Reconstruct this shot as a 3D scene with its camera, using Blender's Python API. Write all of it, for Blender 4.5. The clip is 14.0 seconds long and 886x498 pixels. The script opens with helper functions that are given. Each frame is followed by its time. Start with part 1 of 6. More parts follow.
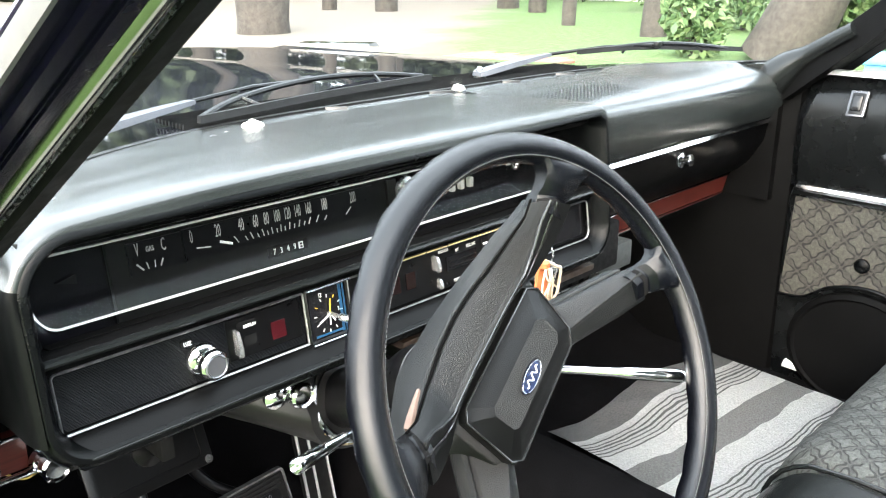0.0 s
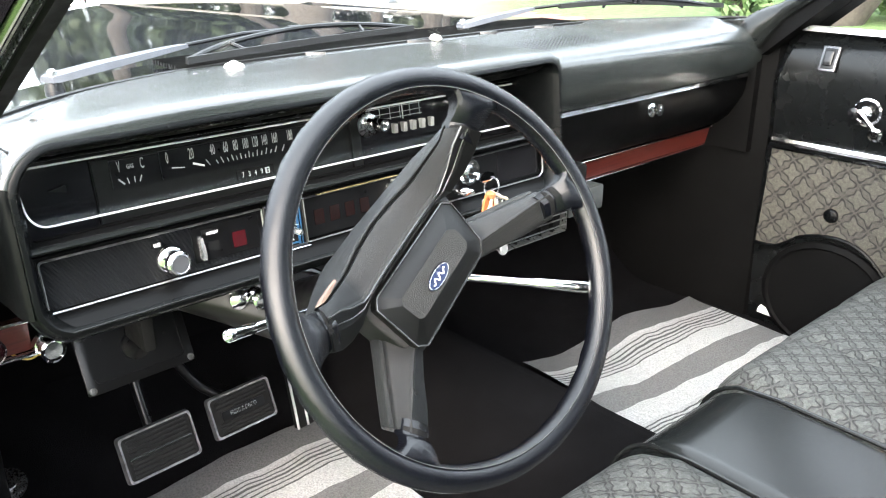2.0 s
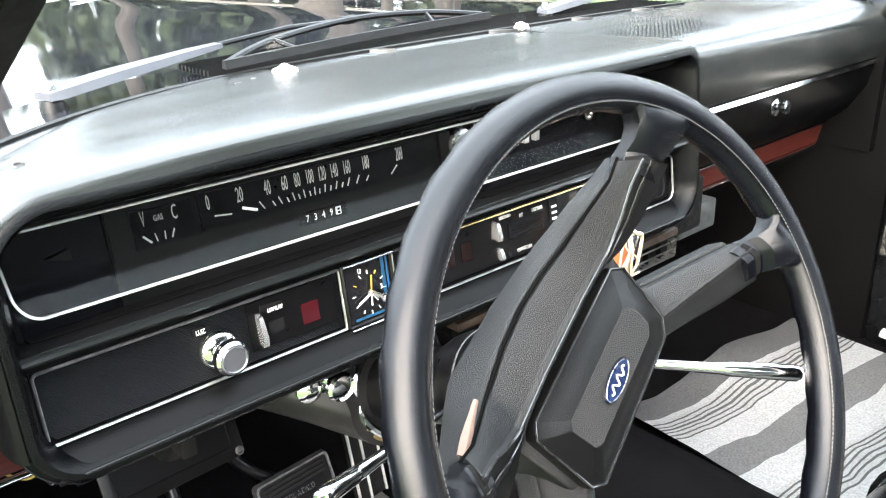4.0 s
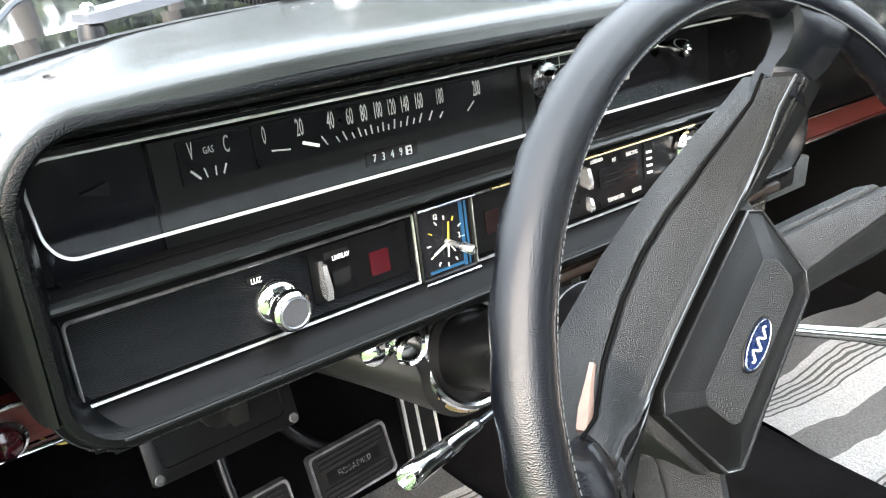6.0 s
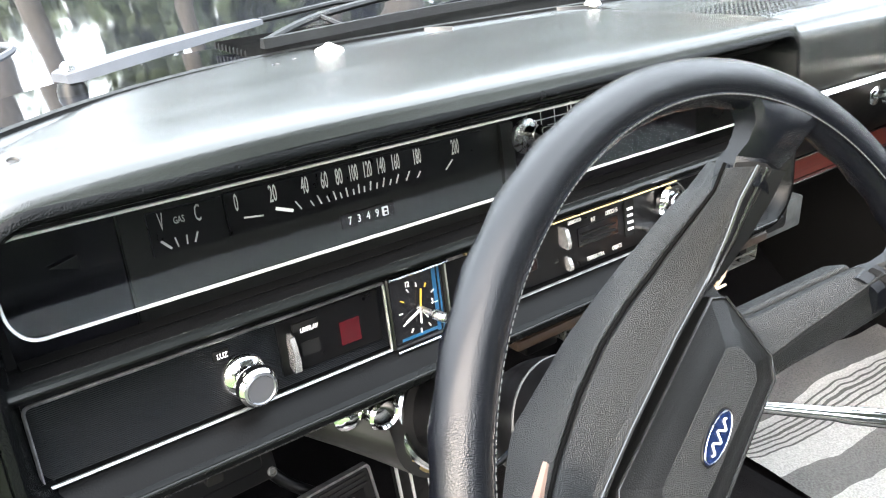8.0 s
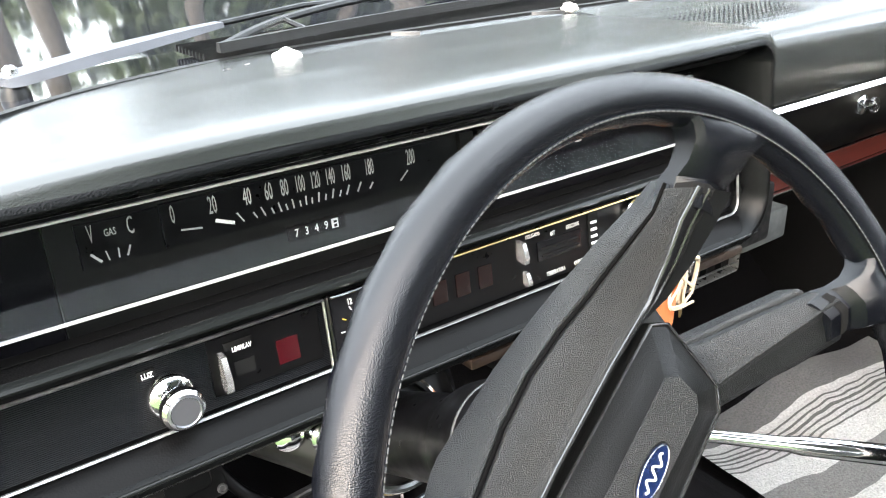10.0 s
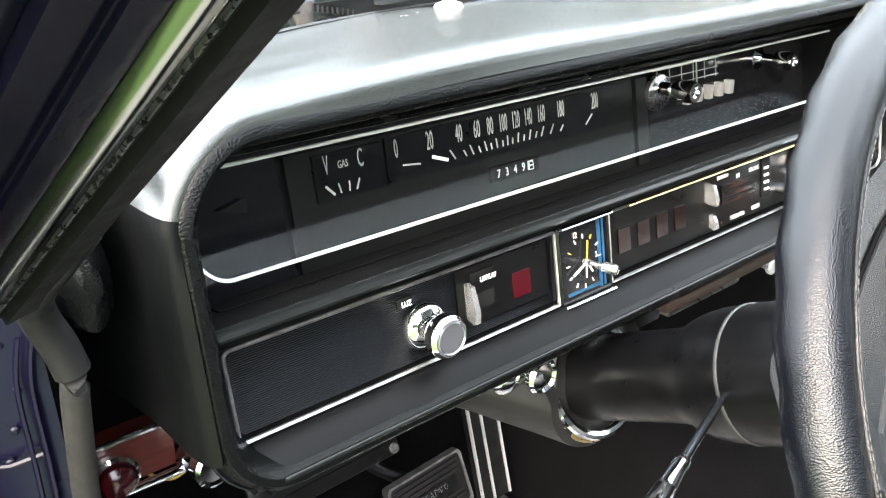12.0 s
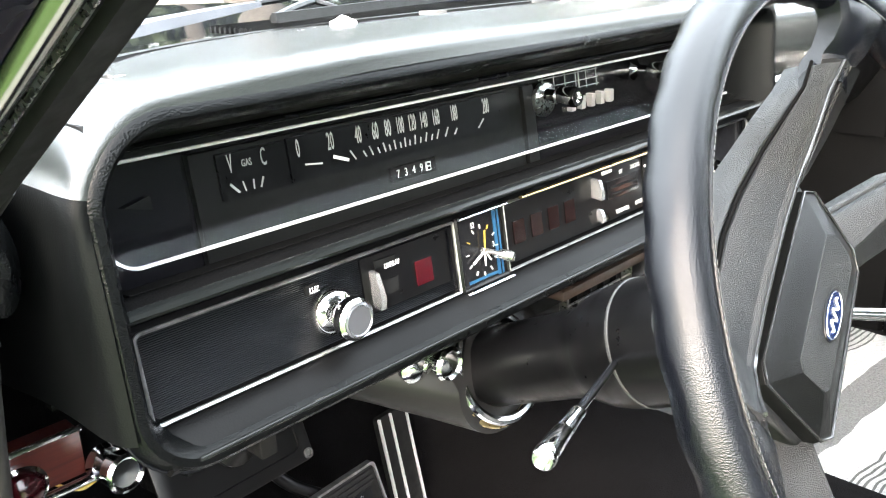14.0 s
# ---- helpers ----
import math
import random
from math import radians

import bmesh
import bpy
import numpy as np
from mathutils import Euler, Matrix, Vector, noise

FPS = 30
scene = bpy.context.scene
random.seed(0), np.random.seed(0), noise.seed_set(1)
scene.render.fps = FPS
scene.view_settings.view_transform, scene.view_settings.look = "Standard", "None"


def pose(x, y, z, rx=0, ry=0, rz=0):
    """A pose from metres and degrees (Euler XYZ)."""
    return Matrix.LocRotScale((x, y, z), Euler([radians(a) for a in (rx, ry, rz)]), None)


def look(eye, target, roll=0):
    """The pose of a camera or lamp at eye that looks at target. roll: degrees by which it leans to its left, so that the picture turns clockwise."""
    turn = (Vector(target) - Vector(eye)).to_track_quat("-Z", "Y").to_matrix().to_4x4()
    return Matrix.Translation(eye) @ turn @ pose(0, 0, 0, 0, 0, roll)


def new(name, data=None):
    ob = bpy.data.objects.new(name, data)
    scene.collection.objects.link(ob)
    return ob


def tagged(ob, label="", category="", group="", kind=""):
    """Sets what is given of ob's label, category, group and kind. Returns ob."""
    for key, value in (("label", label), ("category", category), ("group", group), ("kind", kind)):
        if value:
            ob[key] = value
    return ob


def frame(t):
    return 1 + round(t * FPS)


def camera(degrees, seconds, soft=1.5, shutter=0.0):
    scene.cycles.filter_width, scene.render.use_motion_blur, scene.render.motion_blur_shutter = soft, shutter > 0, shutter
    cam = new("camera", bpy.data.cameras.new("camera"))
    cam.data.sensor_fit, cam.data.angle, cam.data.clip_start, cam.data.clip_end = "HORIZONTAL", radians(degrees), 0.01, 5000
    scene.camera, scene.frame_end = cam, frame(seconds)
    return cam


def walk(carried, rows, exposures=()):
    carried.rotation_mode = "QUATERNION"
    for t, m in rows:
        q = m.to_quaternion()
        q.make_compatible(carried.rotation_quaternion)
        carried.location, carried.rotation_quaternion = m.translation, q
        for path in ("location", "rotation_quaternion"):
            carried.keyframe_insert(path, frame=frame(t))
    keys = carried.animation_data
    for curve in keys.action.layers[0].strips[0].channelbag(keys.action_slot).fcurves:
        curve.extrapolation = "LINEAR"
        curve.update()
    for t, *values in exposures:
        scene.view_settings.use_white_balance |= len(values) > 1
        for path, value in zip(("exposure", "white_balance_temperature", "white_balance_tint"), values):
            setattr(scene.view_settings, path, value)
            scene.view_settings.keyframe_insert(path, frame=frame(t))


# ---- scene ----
cam = camera(56.2, 14.0, 1.1)
PATH = [
    (0, (-0.193, -0.616, 1.131), (1.147, 0.721, 0.485), -0.4),
    (0.5, (-0.206, -0.715, 1.132), (1.141, 0.59, 0.437), 0.0),
    (1, (-0.213, -0.792, 1.134), (1.069, 0.566, 0.418), -0.4),
    (1.5, (-0.203, -0.786, 1.134), (1.048, 0.598, 0.415), -0.2),
    (2, (-0.197, -0.789, 1.127), (1.042, 0.602, 0.401), -0.3),
    (2.5, (-0.183, -0.789, 1.125), (1.058, 0.601, 0.398), -0.3),
    (3, (-0.165, -0.736, 1.124), (1.077, 0.653, 0.399), -0.5),
    (3.2, (-0.153, -0.669, 1.117), (1.087, 0.717, 0.383), -0.9),
    (5.3, (-0.057, -0.457, 1.063), (1.093, 0.975, 0.272), -3.1),
    (5.5, (-0.064, -0.445, 1.046), (1.072, 0.993, 0.246), -3.0),
    (6, (-0.08, -0.439, 1.046), (1.04, 1.008, 0.238), -2.2),
    (6.5, (-0.084, -0.441, 1.051), (1.027, 1.014, 0.246), -2.0),
    (7, (-0.078, -0.442, 1.054), (1.031, 1.015, 0.25), -2.1),
    (7.5, (-0.062, -0.449, 1.069), (1.054, 1.004, 0.267), -1.9),
    (8, (-0.045, -0.442, 1.086), (1.058, 1.024, 0.291), -2.1),
    (8.5, (-0.016, -0.448, 1.088), (1.084, 1.019, 0.291), -2.2),
    (11, (0.007, -0.447, 1.085), (1.096, 1.032, 0.293), -1.2),
    (11.5, (-0.077, -0.382, 1.087), (1.06, 1.075, 0.32), -0.5),
    (12, (-0.141, -0.347, 1.035), (1.015, 1.095, 0.271), -1.9),
    (12.5, (-0.177, -0.359, 1.016), (1.075, 1.01, 0.269), -2.0),
    (13, (-0.178, -0.366, 0.992), (1.137, 0.959, 0.274), -2.0),
    (13.5, (-0.176, -0.37, 0.987), (1.159, 0.943, 0.284), -2.0),
    (14, (-0.165, -0.376, 1.01), (1.183, 0.94, 0.34), -2.1),
]
LIGHT = [(0.0, 4.42, 6400.0, 10.0), (1.0, 4.57, 6400.0, 12.0), (3.2, 4.60, 6400.0, 12.0), (8.5, 4.56, 6450.0, 13.0), (10.9, 4.42, 6500.0, 13.0), (11.6, 4.60, 6500.0, 13.0), (12.8, 5.04, 6500.0, 12.0), (14.0, 5.02, 6500.0, 12.0)]
walk(cam, [(t, look(eye, target, roll)) for t, eye, target, roll in PATH], LIGHT)

# ---- light ----
world = bpy.data.worlds.new("sky")
scene.world = world
world.use_nodes = True
nt = world.node_tree
sky = nt.nodes.new("ShaderNodeTexSky")
sky.sky_type = "NISHITA"
sky.sun_disc = False
sky.sun_elevation, sky.sun_rotation = radians(34), radians(240)
sky.dust_density, sky.air_density = 5.0, 1.0
nt.nodes["Background"].inputs[1].default_value = 0.15
# thin bright cloud over the whole sky
cloud = nt.nodes.new("ShaderNodeMix")
cloud.data_type = "RGBA"
cloud.inputs["Factor"].default_value = 0.8
cloud.inputs[7].default_value = (2.62, 2.80, 2.83, 1)
nt.links.new(sky.outputs[0], cloud.inputs[6])
nt.links.new(cloud.outputs[2], nt.nodes["Background"].inputs[0])
sun = new("sun", bpy.data.lights.new("sun", "SUN"))
sun.data.energy, sun.data.angle, sun.data.color = 0.15, radians(70), (1.0, 0.99, 0.97)
sun.matrix_world = look((-6.0, -3.2, 4.8), (0.5, 0, 0.8))

# ---- materials ----
def nodes(name):
    m = bpy.data.materials.new(name)
    m.use_nodes = True
    return m, m.node_tree, m.node_tree.nodes["Principled BSDF"]


def add(t, kind, **sets):
    n = t.nodes.new(kind)
    for k, v in sets.items():
        n.inputs[k].default_value = v
    return n


def coords(t, scale=(1, 1, 1), rot=(0, 0, 0)):
    c = t.nodes.new("ShaderNodeTexCoord")
    mp = t.nodes.new("ShaderNodeMapping")
    mp.inputs["Scale"].default_value = scale
    mp.inputs["Rotation"].default_value = rot
    t.links.new(c.outputs["Object"], mp.inputs["Vector"])
    return mp.outputs[0]


def noisy(t, vec, scale, detail=4, rough=0.6):
    n = add(t, "ShaderNodeTexNoise", Scale=scale, Detail=detail, Roughness=rough)
    t.links.new(vec, n.inputs["Vector"])
    return n.outputs["Fac"]


def ramp(t, fac, stops):
    r = t.nodes.new("ShaderNodeValToRGB")
    while len(r.color_ramp.elements) < len(stops):
        r.color_ramp.elements.new(0.5)
    for e, (p, c) in zip(r.color_ramp.elements, stops):
        e.position, e.color = p, (*c, 1) if len(c) == 3 else c
    t.links.new(fac, r.inputs[0])
    return r.outputs[0]


def mathn(t, op, a, b=None, c=None):
    n = t.nodes.new("ShaderNodeMath")
    n.operation = op
    for i, v in enumerate((a, b, c)):
        if v is None:
            continue
        if isinstance(v, (int, float)):
            n.inputs[i].default_value = v
        else:
            t.links.new(v, n.inputs[i])
    return n.outputs[0]


def bump(t, bs, height, strength, distance=0.001):
    b = add(t, "ShaderNodeBump", Strength=strength, Distance=distance)
    t.links.new(height, b.inputs["Height"])
    t.links.new(b.outputs[0], bs.inputs["Normal"])
    return b


def vinyl(name, col, rough=0.42, grain=900, strength=0.35, spec=0.5, vary=0.04, coat=0.0, wavy=0.0, stretch=(1, 1, 1)):
    m, t, b = nodes(name)
    v = coords(t)
    long = coords(t, stretch)
    big = noisy(t, v, 9, 3)
    t.links.new(ramp(t, big, [(0.3, tuple(c * 0.8 for c in col)), (0.7, tuple(c * 1.25 for c in col))]), b.inputs["Base Color"])
    t.links.new(ramp(t, noisy(t, v, 25, 4), [(0.3, (rough - vary,) * 3), (0.7, (rough + vary,) * 3)]), b.inputs["Roughness"])
    vo = add(t, "ShaderNodeTexVoronoi", Scale=grain)
    t.links.new(v, vo.inputs["Vector"])
    h = mathn(t, "ADD", vo.outputs["Distance"], mathn(t, "MULTIPLY", noisy(t, long, 22, 1), wavy))
    bump(t, b, h, strength, 0.0008)
    b.inputs["Specular IOR Level"].default_value = spec
    b.inputs["Coat Weight"].default_value, b.inputs["Coat Roughness"].default_value = coat, rough
    return m


def plain(name, col, rough=0.5, metal=0.0, vary=0.15, scale=30, bumpy=0.0, coat=0.0, rv=0.2, spec=0.5):
    m, t, b = nodes(name)
    v = coords(t)
    f = noisy(t, v, scale, 5)
    t.links.new(ramp(t, f, [(0.3, tuple(c * (1 - vary) for c in col)), (0.7, tuple(min(1, c * (1 + vary)) for c in col))]), b.inputs["Base Color"])
    t.links.new(ramp(t, noisy(t, v, scale * 2.7, 3), [(0.3, (max(0.02, rough * (1 - rv)),) * 3), (0.7, (min(1, rough * (1 + rv)),) * 3)]), b.inputs["Roughness"])
    b.inputs["Metallic"].default_value = metal
    b.inputs["Specular IOR Level"].default_value = spec
    b.inputs["Coat Weight"].default_value = coat
    if bumpy:
        bump(t, b, f, bumpy, 0.001)
    return m


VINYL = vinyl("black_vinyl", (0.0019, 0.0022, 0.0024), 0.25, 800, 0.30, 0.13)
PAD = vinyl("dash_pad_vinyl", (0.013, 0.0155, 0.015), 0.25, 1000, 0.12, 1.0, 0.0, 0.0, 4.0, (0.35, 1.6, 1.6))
SMOOTH = vinyl("smooth_seat_vinyl", (0.007, 0.008, 0.008), 0.24, 500, 0.01, 0.30, 0.0)
WHEEL = vinyl("wheel_leather", (0.0018, 0.0021, 0.0034), 0.21, 1400, 0.28, 0.42)
HUB = vinyl("hub_plastic", (0.0020, 0.0023, 0.0024), 0.31, 1500, 0.75, 0.44)
# paler and shinier than the hub, to paint the bright line along ridges
BEADING = plain("highlight_bead", (0.012, 0.0125, 0.013), 0.20, spec=1.0)
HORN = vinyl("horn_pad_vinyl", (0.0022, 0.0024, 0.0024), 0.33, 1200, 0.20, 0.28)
GRAINED = vinyl("pebbled_plastic", (0.0040, 0.0046, 0.0046), 0.34, 1300, 1.0, 0.46)
DARK = plain("dark_plastic", (0.0020, 0.0020, 0.0023), 0.34, spec=0.25)
MATTE = plain("matte_black", (0.005, 0.005, 0.005), 0.75, spec=0.15)
GLOSS = plain("gloss_black", (0.007, 0.007, 0.008), 0.16, spec=0.35)
FACE = plain("gauge_face", (0.0048, 0.0051, 0.0048), 0.45, spec=0.22)
CHROME = plain("chrome", (0.80, 0.81, 0.82), 0.10, 1.0, 0.04)
STEEL = plain("brushed_steel", (0.55, 0.55, 0.55), 0.28, 1.0, 0.08, 120)
BRASS = plain("aged_brass", (0.55, 0.42, 0.20), 0.3, 1.0, 0.2)
# no specular at all: black for recesses that should stay dark
RECESS_BLACK = plain("recess_black", (0.004, 0.004, 0.004), 1.0, spec=0.0)
PRINT = plain("aged_dial_print", (0.43, 0.43, 0.41), 0.55, vary=0.18, scale=160)
WHITE = plain("white_print", (0.80, 0.80, 0.78), 0.5, vary=0.04)
FOAM = plain("pale_foam", (0.66, 0.64, 0.58), 0.8, vary=0.1, scale=60, bumpy=0.5)
CREAM = plain("cream_tape", (0.62, 0.50, 0.36), 0.6)
BUTTON = plain("bright_button", (0.62, 0.60, 0.56), 0.22, 0.35, 0.06, 40)
SATIN = plain("satin_bright_metal", (0.80, 0.80, 0.79), 0.30, 0.6, 0.05, 40, rv=0.1)
WORN = plain("worn_silver_trim", (0.27, 0.27, 0.275), 0.36, 0.85, 0.45, 90, bumpy=0.4)
ROCKER = plain("switch_metal", (0.40, 0.40, 0.40), 0.25, 0.75, 0.04, 20, rv=0.05)
# pad vinyl again, darkened for the shade on the pod's outer side
SHADED_SIDE = vinyl("shaded_side_vinyl", (0.0024, 0.0027, 0.0028), 0.36, 900, 0.10, 0.09)
KICK = vinyl("dull_black_trim", (0.0026, 0.0026, 0.0027), 0.60, 700, 0.3, 0.05)
DOORV = vinyl("door_vinyl", (0.003, 0.0034, 0.0036), 0.27, 700, 0.06, 0.22)
GLOVE = vinyl("glove_box_vinyl", (0.0018, 0.0018, 0.0019), 0.4, 700, 0.1, 0.10)
REDLENS = plain("red_lens", (0.030, 0.002, 0.004), 0.15)
DIMRED = plain("dim_red_window", (0.006, 0.0025, 0.0025), 0.2)
YELLOW = plain("yellow_paint", (0.40, 0.27, 0.03), 0.4)
BLUE = plain("blue_enamel", (0.003, 0.009, 0.040), 0.25)
CYAN = plain("blue_print", (0.008, 0.050, 0.11), 0.4)
LEATHER = plain("tan_leather", (0.50, 0.15, 0.05), 0.55)
NAVY = plain("navy_paint", (0.003, 0.0026, 0.009), 0.24, vary=0.2, scale=12, spec=0.2)
RUBBER = plain("rubber_seal", (0.009, 0.009, 0.009), 0.5, vary=0.1, spec=0.15)
GREYSEAL = plain("grey_seal", (0.012, 0.0118, 0.011), 0.7, spec=0.2)
HOOD = plain("hood_paint", (0.012, 0.013, 0.017), 0.05, coat=0.0, vary=0.4, scale=6, bumpy=0.10, spec=0.7)
ALU = plain("wiper_silver", (0.075, 0.080, 0.092), 0.5, 0.0, spec=0.25)
TEALCHROME = plain("stainless_moulding", (0.26, 0.27, 0.23), 0.16, 1.0, 0.06, rv=0.1)
LINER = plain("headliner", (0.13, 0.14, 0.15), 0.9)


def wood(name):
    m, t, b = nodes(name)
    v = coords(t, (3, 60, 60))
    f = noisy(t, v, 4, 6)
    t.links.new(ramp(t, f, [(0.3, (0.036, 0.0065, 0.005)), (0.55, (0.072, 0.013, 0.009)), (0.75, (0.045, 0.0085, 0.006))]), b.inputs["Base Color"])
    b.inputs["Roughness"].default_value = 0.3
    return m


WOOD = wood("red_wood")


def carpet(name):
    m, t, b = nodes(name)
    v = coords(t)
    f = noisy(t, v, 700, 3)
    g = noisy(t, v, 14, 3)
    t.links.new(ramp(t, g, [(0.3, (0.0026, 0.0025, 0.0028)), (0.7, (0.0048, 0.0046, 0.0051))]), b.inputs["Base Color"])
    b.inputs["Roughness"].default_value = 1.0
    b.inputs["Specular IOR Level"].default_value = 0.05
    bump(t, b, f, 0.8, 0.003)
    return m


CARPET = carpet("black_carpet")


def towel(name, stops, length):
    """Striped terry cloth; the stripes lie across the object's y."""
    m, t, b = nodes(name)
    c = t.nodes.new("ShaderNodeTexCoord")
    s = t.nodes.new("ShaderNodeSeparateXYZ")
    t.links.new(c.outputs["Object"], s.inputs[0])
    wob = noisy(t, c.outputs["Object"], 9, 2)
    y = mathn(t, "ADD", s.outputs["Y"], mathn(t, "MULTIPLY", mathn(t, "SUBTRACT", wob, 0.5), 0.03))
    f = mathn(t, "DIVIDE", mathn(t, "MULTIPLY", y, -1), length)
    r = t.nodes.new("ShaderNodeValToRGB")
    r.color_ramp.interpolation = "CONSTANT"
    while len(r.color_ramp.elements) < len(stops):
        r.color_ramp.elements.new(0.5)
    for e, (p, g) in zip(r.color_ramp.elements, stops):
        e.position, e.color = p, (g, g, g * 0.985, 1)
    t.links.new(f, r.inputs[0])
    pile = noisy(t, c.outputs["Object"], 300, 3)
    mx = t.nodes.new("ShaderNodeMix")
    mx.data_type, mx.blend_type = "RGBA", "MULTIPLY"
    mx.inputs["Factor"].default_value = 0.6
    t.links.new(r.outputs[0], mx.inputs[6])
    t.links.new(ramp(t, pile, [(0.32, (0.42, 0.42, 0.42)), (0.62, (1, 1, 1))]), mx.inputs[7])
    t.links.new(mx.outputs[2], b.inputs["Base Color"])
    b.inputs["Roughness"].default_value = 0.95
    bump(t, b, pile, 1.0, 0.005)
    return m


def stripes(seq):
    """(width, grey) bands; a grey below zero is a field of thin lines."""
    out, p = [], 0.0
    for w, g in seq:
        if g < 0:
            n = 6
            for i in range(n):
                out += [(p + w * i / n, 0.68), (p + w * (i + 0.62) / n, 0.17)]
        else:
            out.append((p, g))
        p += w
    return [(q / p, g) for q, g in out], p


SEQ = [(0.062, 0.20), (0.010, 0.76), (0.062, -1), (0.050, 0.78), (0.058, 0.28), (0.052, 0.78), (0.058, -1), (0.05, 0.76), (0.06, 0.28)]
STOPS, LEN = stripes(SEQ)
TOWEL = towel("striped_terry", STOPS, LEN)


def brocade(name, ax, ay, cell, ground, thread, dark):
    """Woven fabric with a lattice of four-lobed figures. ax, ay: the axes in which it lies."""
    m, t, b = nodes(name)
    c = t.nodes.new("ShaderNodeTexCoord")
    s = t.nodes.new("ShaderNodeSeparateXYZ")
    t.links.new(c.outputs["Object"], s.inputs[0])
    wob = noisy(t, c.outputs["Object"], 30, 2)
    w = mathn(t, "MULTIPLY", mathn(t, "SUBTRACT", wob, 0.5), 0.6)
    def star(shift):
        """Distance from the nearest figure of one square lattice, lobed four times."""
        def local(axis):
            q = mathn(t, "ADD", mathn(t, "MULTIPLY", s.outputs[axis], 1 / cell), mathn(t, "MULTIPLY", w, 0.30))
            return mathn(t, "SUBTRACT", mathn(t, "FRACT", mathn(t, "ADD", q, shift)), 0.5)
        x, y = local(ax), local(ay)
        x2, y2 = mathn(t, "MULTIPLY", x, x), mathn(t, "MULTIPLY", y, y)
        r2 = mathn(t, "ADD", mathn(t, "ADD", x2, y2), 0.0001)
        lobe = mathn(t, "DIVIDE", mathn(t, "MULTIPLY", x2, y2), mathn(t, "MULTIPLY", r2, r2))
        return mathn(t, "MULTIPLY", mathn(t, "SQRT", r2), mathn(t, "ADD", 0.72, mathn(t, "MULTIPLY", lobe, 2.1)))
    line = mathn(t, "MINIMUM", star(0.5), star(0.0))
    weave = noisy(t, c.outputs["Object"], 700, 2)
    fleck = noisy(t, c.outputs["Object"], 160, 2)
    shade = ramp(t, fleck, [(0.35, ground), (0.65, thread)])
    edge = ramp(t, line, [(0.0, (0.8, 0.8, 0.8)), (0.06, (1, 1, 1)), (0.225, (1, 1, 1)), (0.245, (0.45, 0.45, 0.45)), (0.265, (0, 0, 0)), (0.305, (0, 0, 0)), (0.325, (0.62, 0.62, 0.62)), (0.40, (0.72, 0.72, 0.72))])
    # the dark outline comes and goes
    edge = mathn(t, "MAXIMUM", edge, ramp(t, noisy(t, c.outputs["Object"], 75, 2), [(0.50, (0, 0, 0)), (0.66, (0.7, 0.7, 0.7))]))
    lay = t.nodes.new("ShaderNodeMix")
    lay.data_type = "RGBA"
    t.links.new(edge, lay.inputs[0])
    lay.inputs[6].default_value = (*dark, 1)
    t.links.new(shade, lay.inputs[7])
    fig = lay.outputs[2]
    mx = t.nodes.new("ShaderNodeMix")
    mx.data_type, mx.blend_type = "RGBA", "MULTIPLY"
    mx.inputs["Factor"].default_value = 0.6
    t.links.new(fig, mx.inputs[6])
    t.links.new(ramp(t, weave, [(0.35, (0.45, 0.45, 0.45)), (0.6, (1, 1, 1))]), mx.inputs[7])
    t.links.new(mx.outputs[2], b.inputs["Base Color"])
    b.inputs["Roughness"].default_value = 0.75
    bump(t, b, mathn(t, "ADD", edge, mathn(t, "MULTIPLY", weave, 0.5)), 0.7, 0.0015)
    return m


SEATCLOTH = brocade("seat_brocade", "X", "Y", 0.037, (0.038, 0.041, 0.038), (0.074, 0.078, 0.072), (0.0055, 0.0055, 0.005))
DOORCLOTH = brocade("door_brocade", "Y", "Z", 0.056, (0.046, 0.043, 0.035), (0.070, 0.066, 0.055), (0.006, 0.0056, 0.0045))


def ribbed(name, pitch):
    """Dark panel with fine level ribs."""
    m, t, b = nodes(name)
    c = t.nodes.new("ShaderNodeTexCoord")
    s = t.nodes.new("ShaderNodeSeparateXYZ")
    t.links.new(c.outputs["Object"], s.inputs[0])
    f = mathn(t, "SINE", mathn(t, "MULTIPLY", s.outputs["Z"], 2 * math.pi / pitch))
    b.inputs["Base Color"].default_value = (0.0024, 0.0029, 0.0042, 1)
    b.inputs["Roughness"].default_value = 0.30
    bump(t, b, f, 0.9, 0.0006)
    b.inputs["Specular IOR Level"].default_value = 0.36
    return m


RIBBED = ribbed("ribbed_panel", 0.00125)


def glass(name, tint=(1, 1, 1), gloss=0.05):
    m, t, b = nodes(name)
    t.nodes.remove(b)
    out = t.nodes["Material Output"]
    tr = t.nodes.new("ShaderNodeBsdfTransparent")
    tr.inputs[0].default_value = (*tint, 1)
    gl = t.nodes.new("ShaderNodeBsdfGlossy")
    gl.inputs["Roughness"].default_value = 0.02
    mx = t.nodes.new("ShaderNodeMixShader")
    mx.inputs[0].default_value = gloss
    t.links.new(tr.outputs[0], mx.inputs[1])
    t.links.new(gl.outputs[0], mx.inputs[2])
    t.links.new(mx.outputs[0], out.inputs[0])
    return m


LENS = glass("gauge_lens", (0.9, 0.92, 0.92), 0.008)
WSCREEN = glass("windscreen_glass", (0.97, 0.99, 0.98), 0.03)

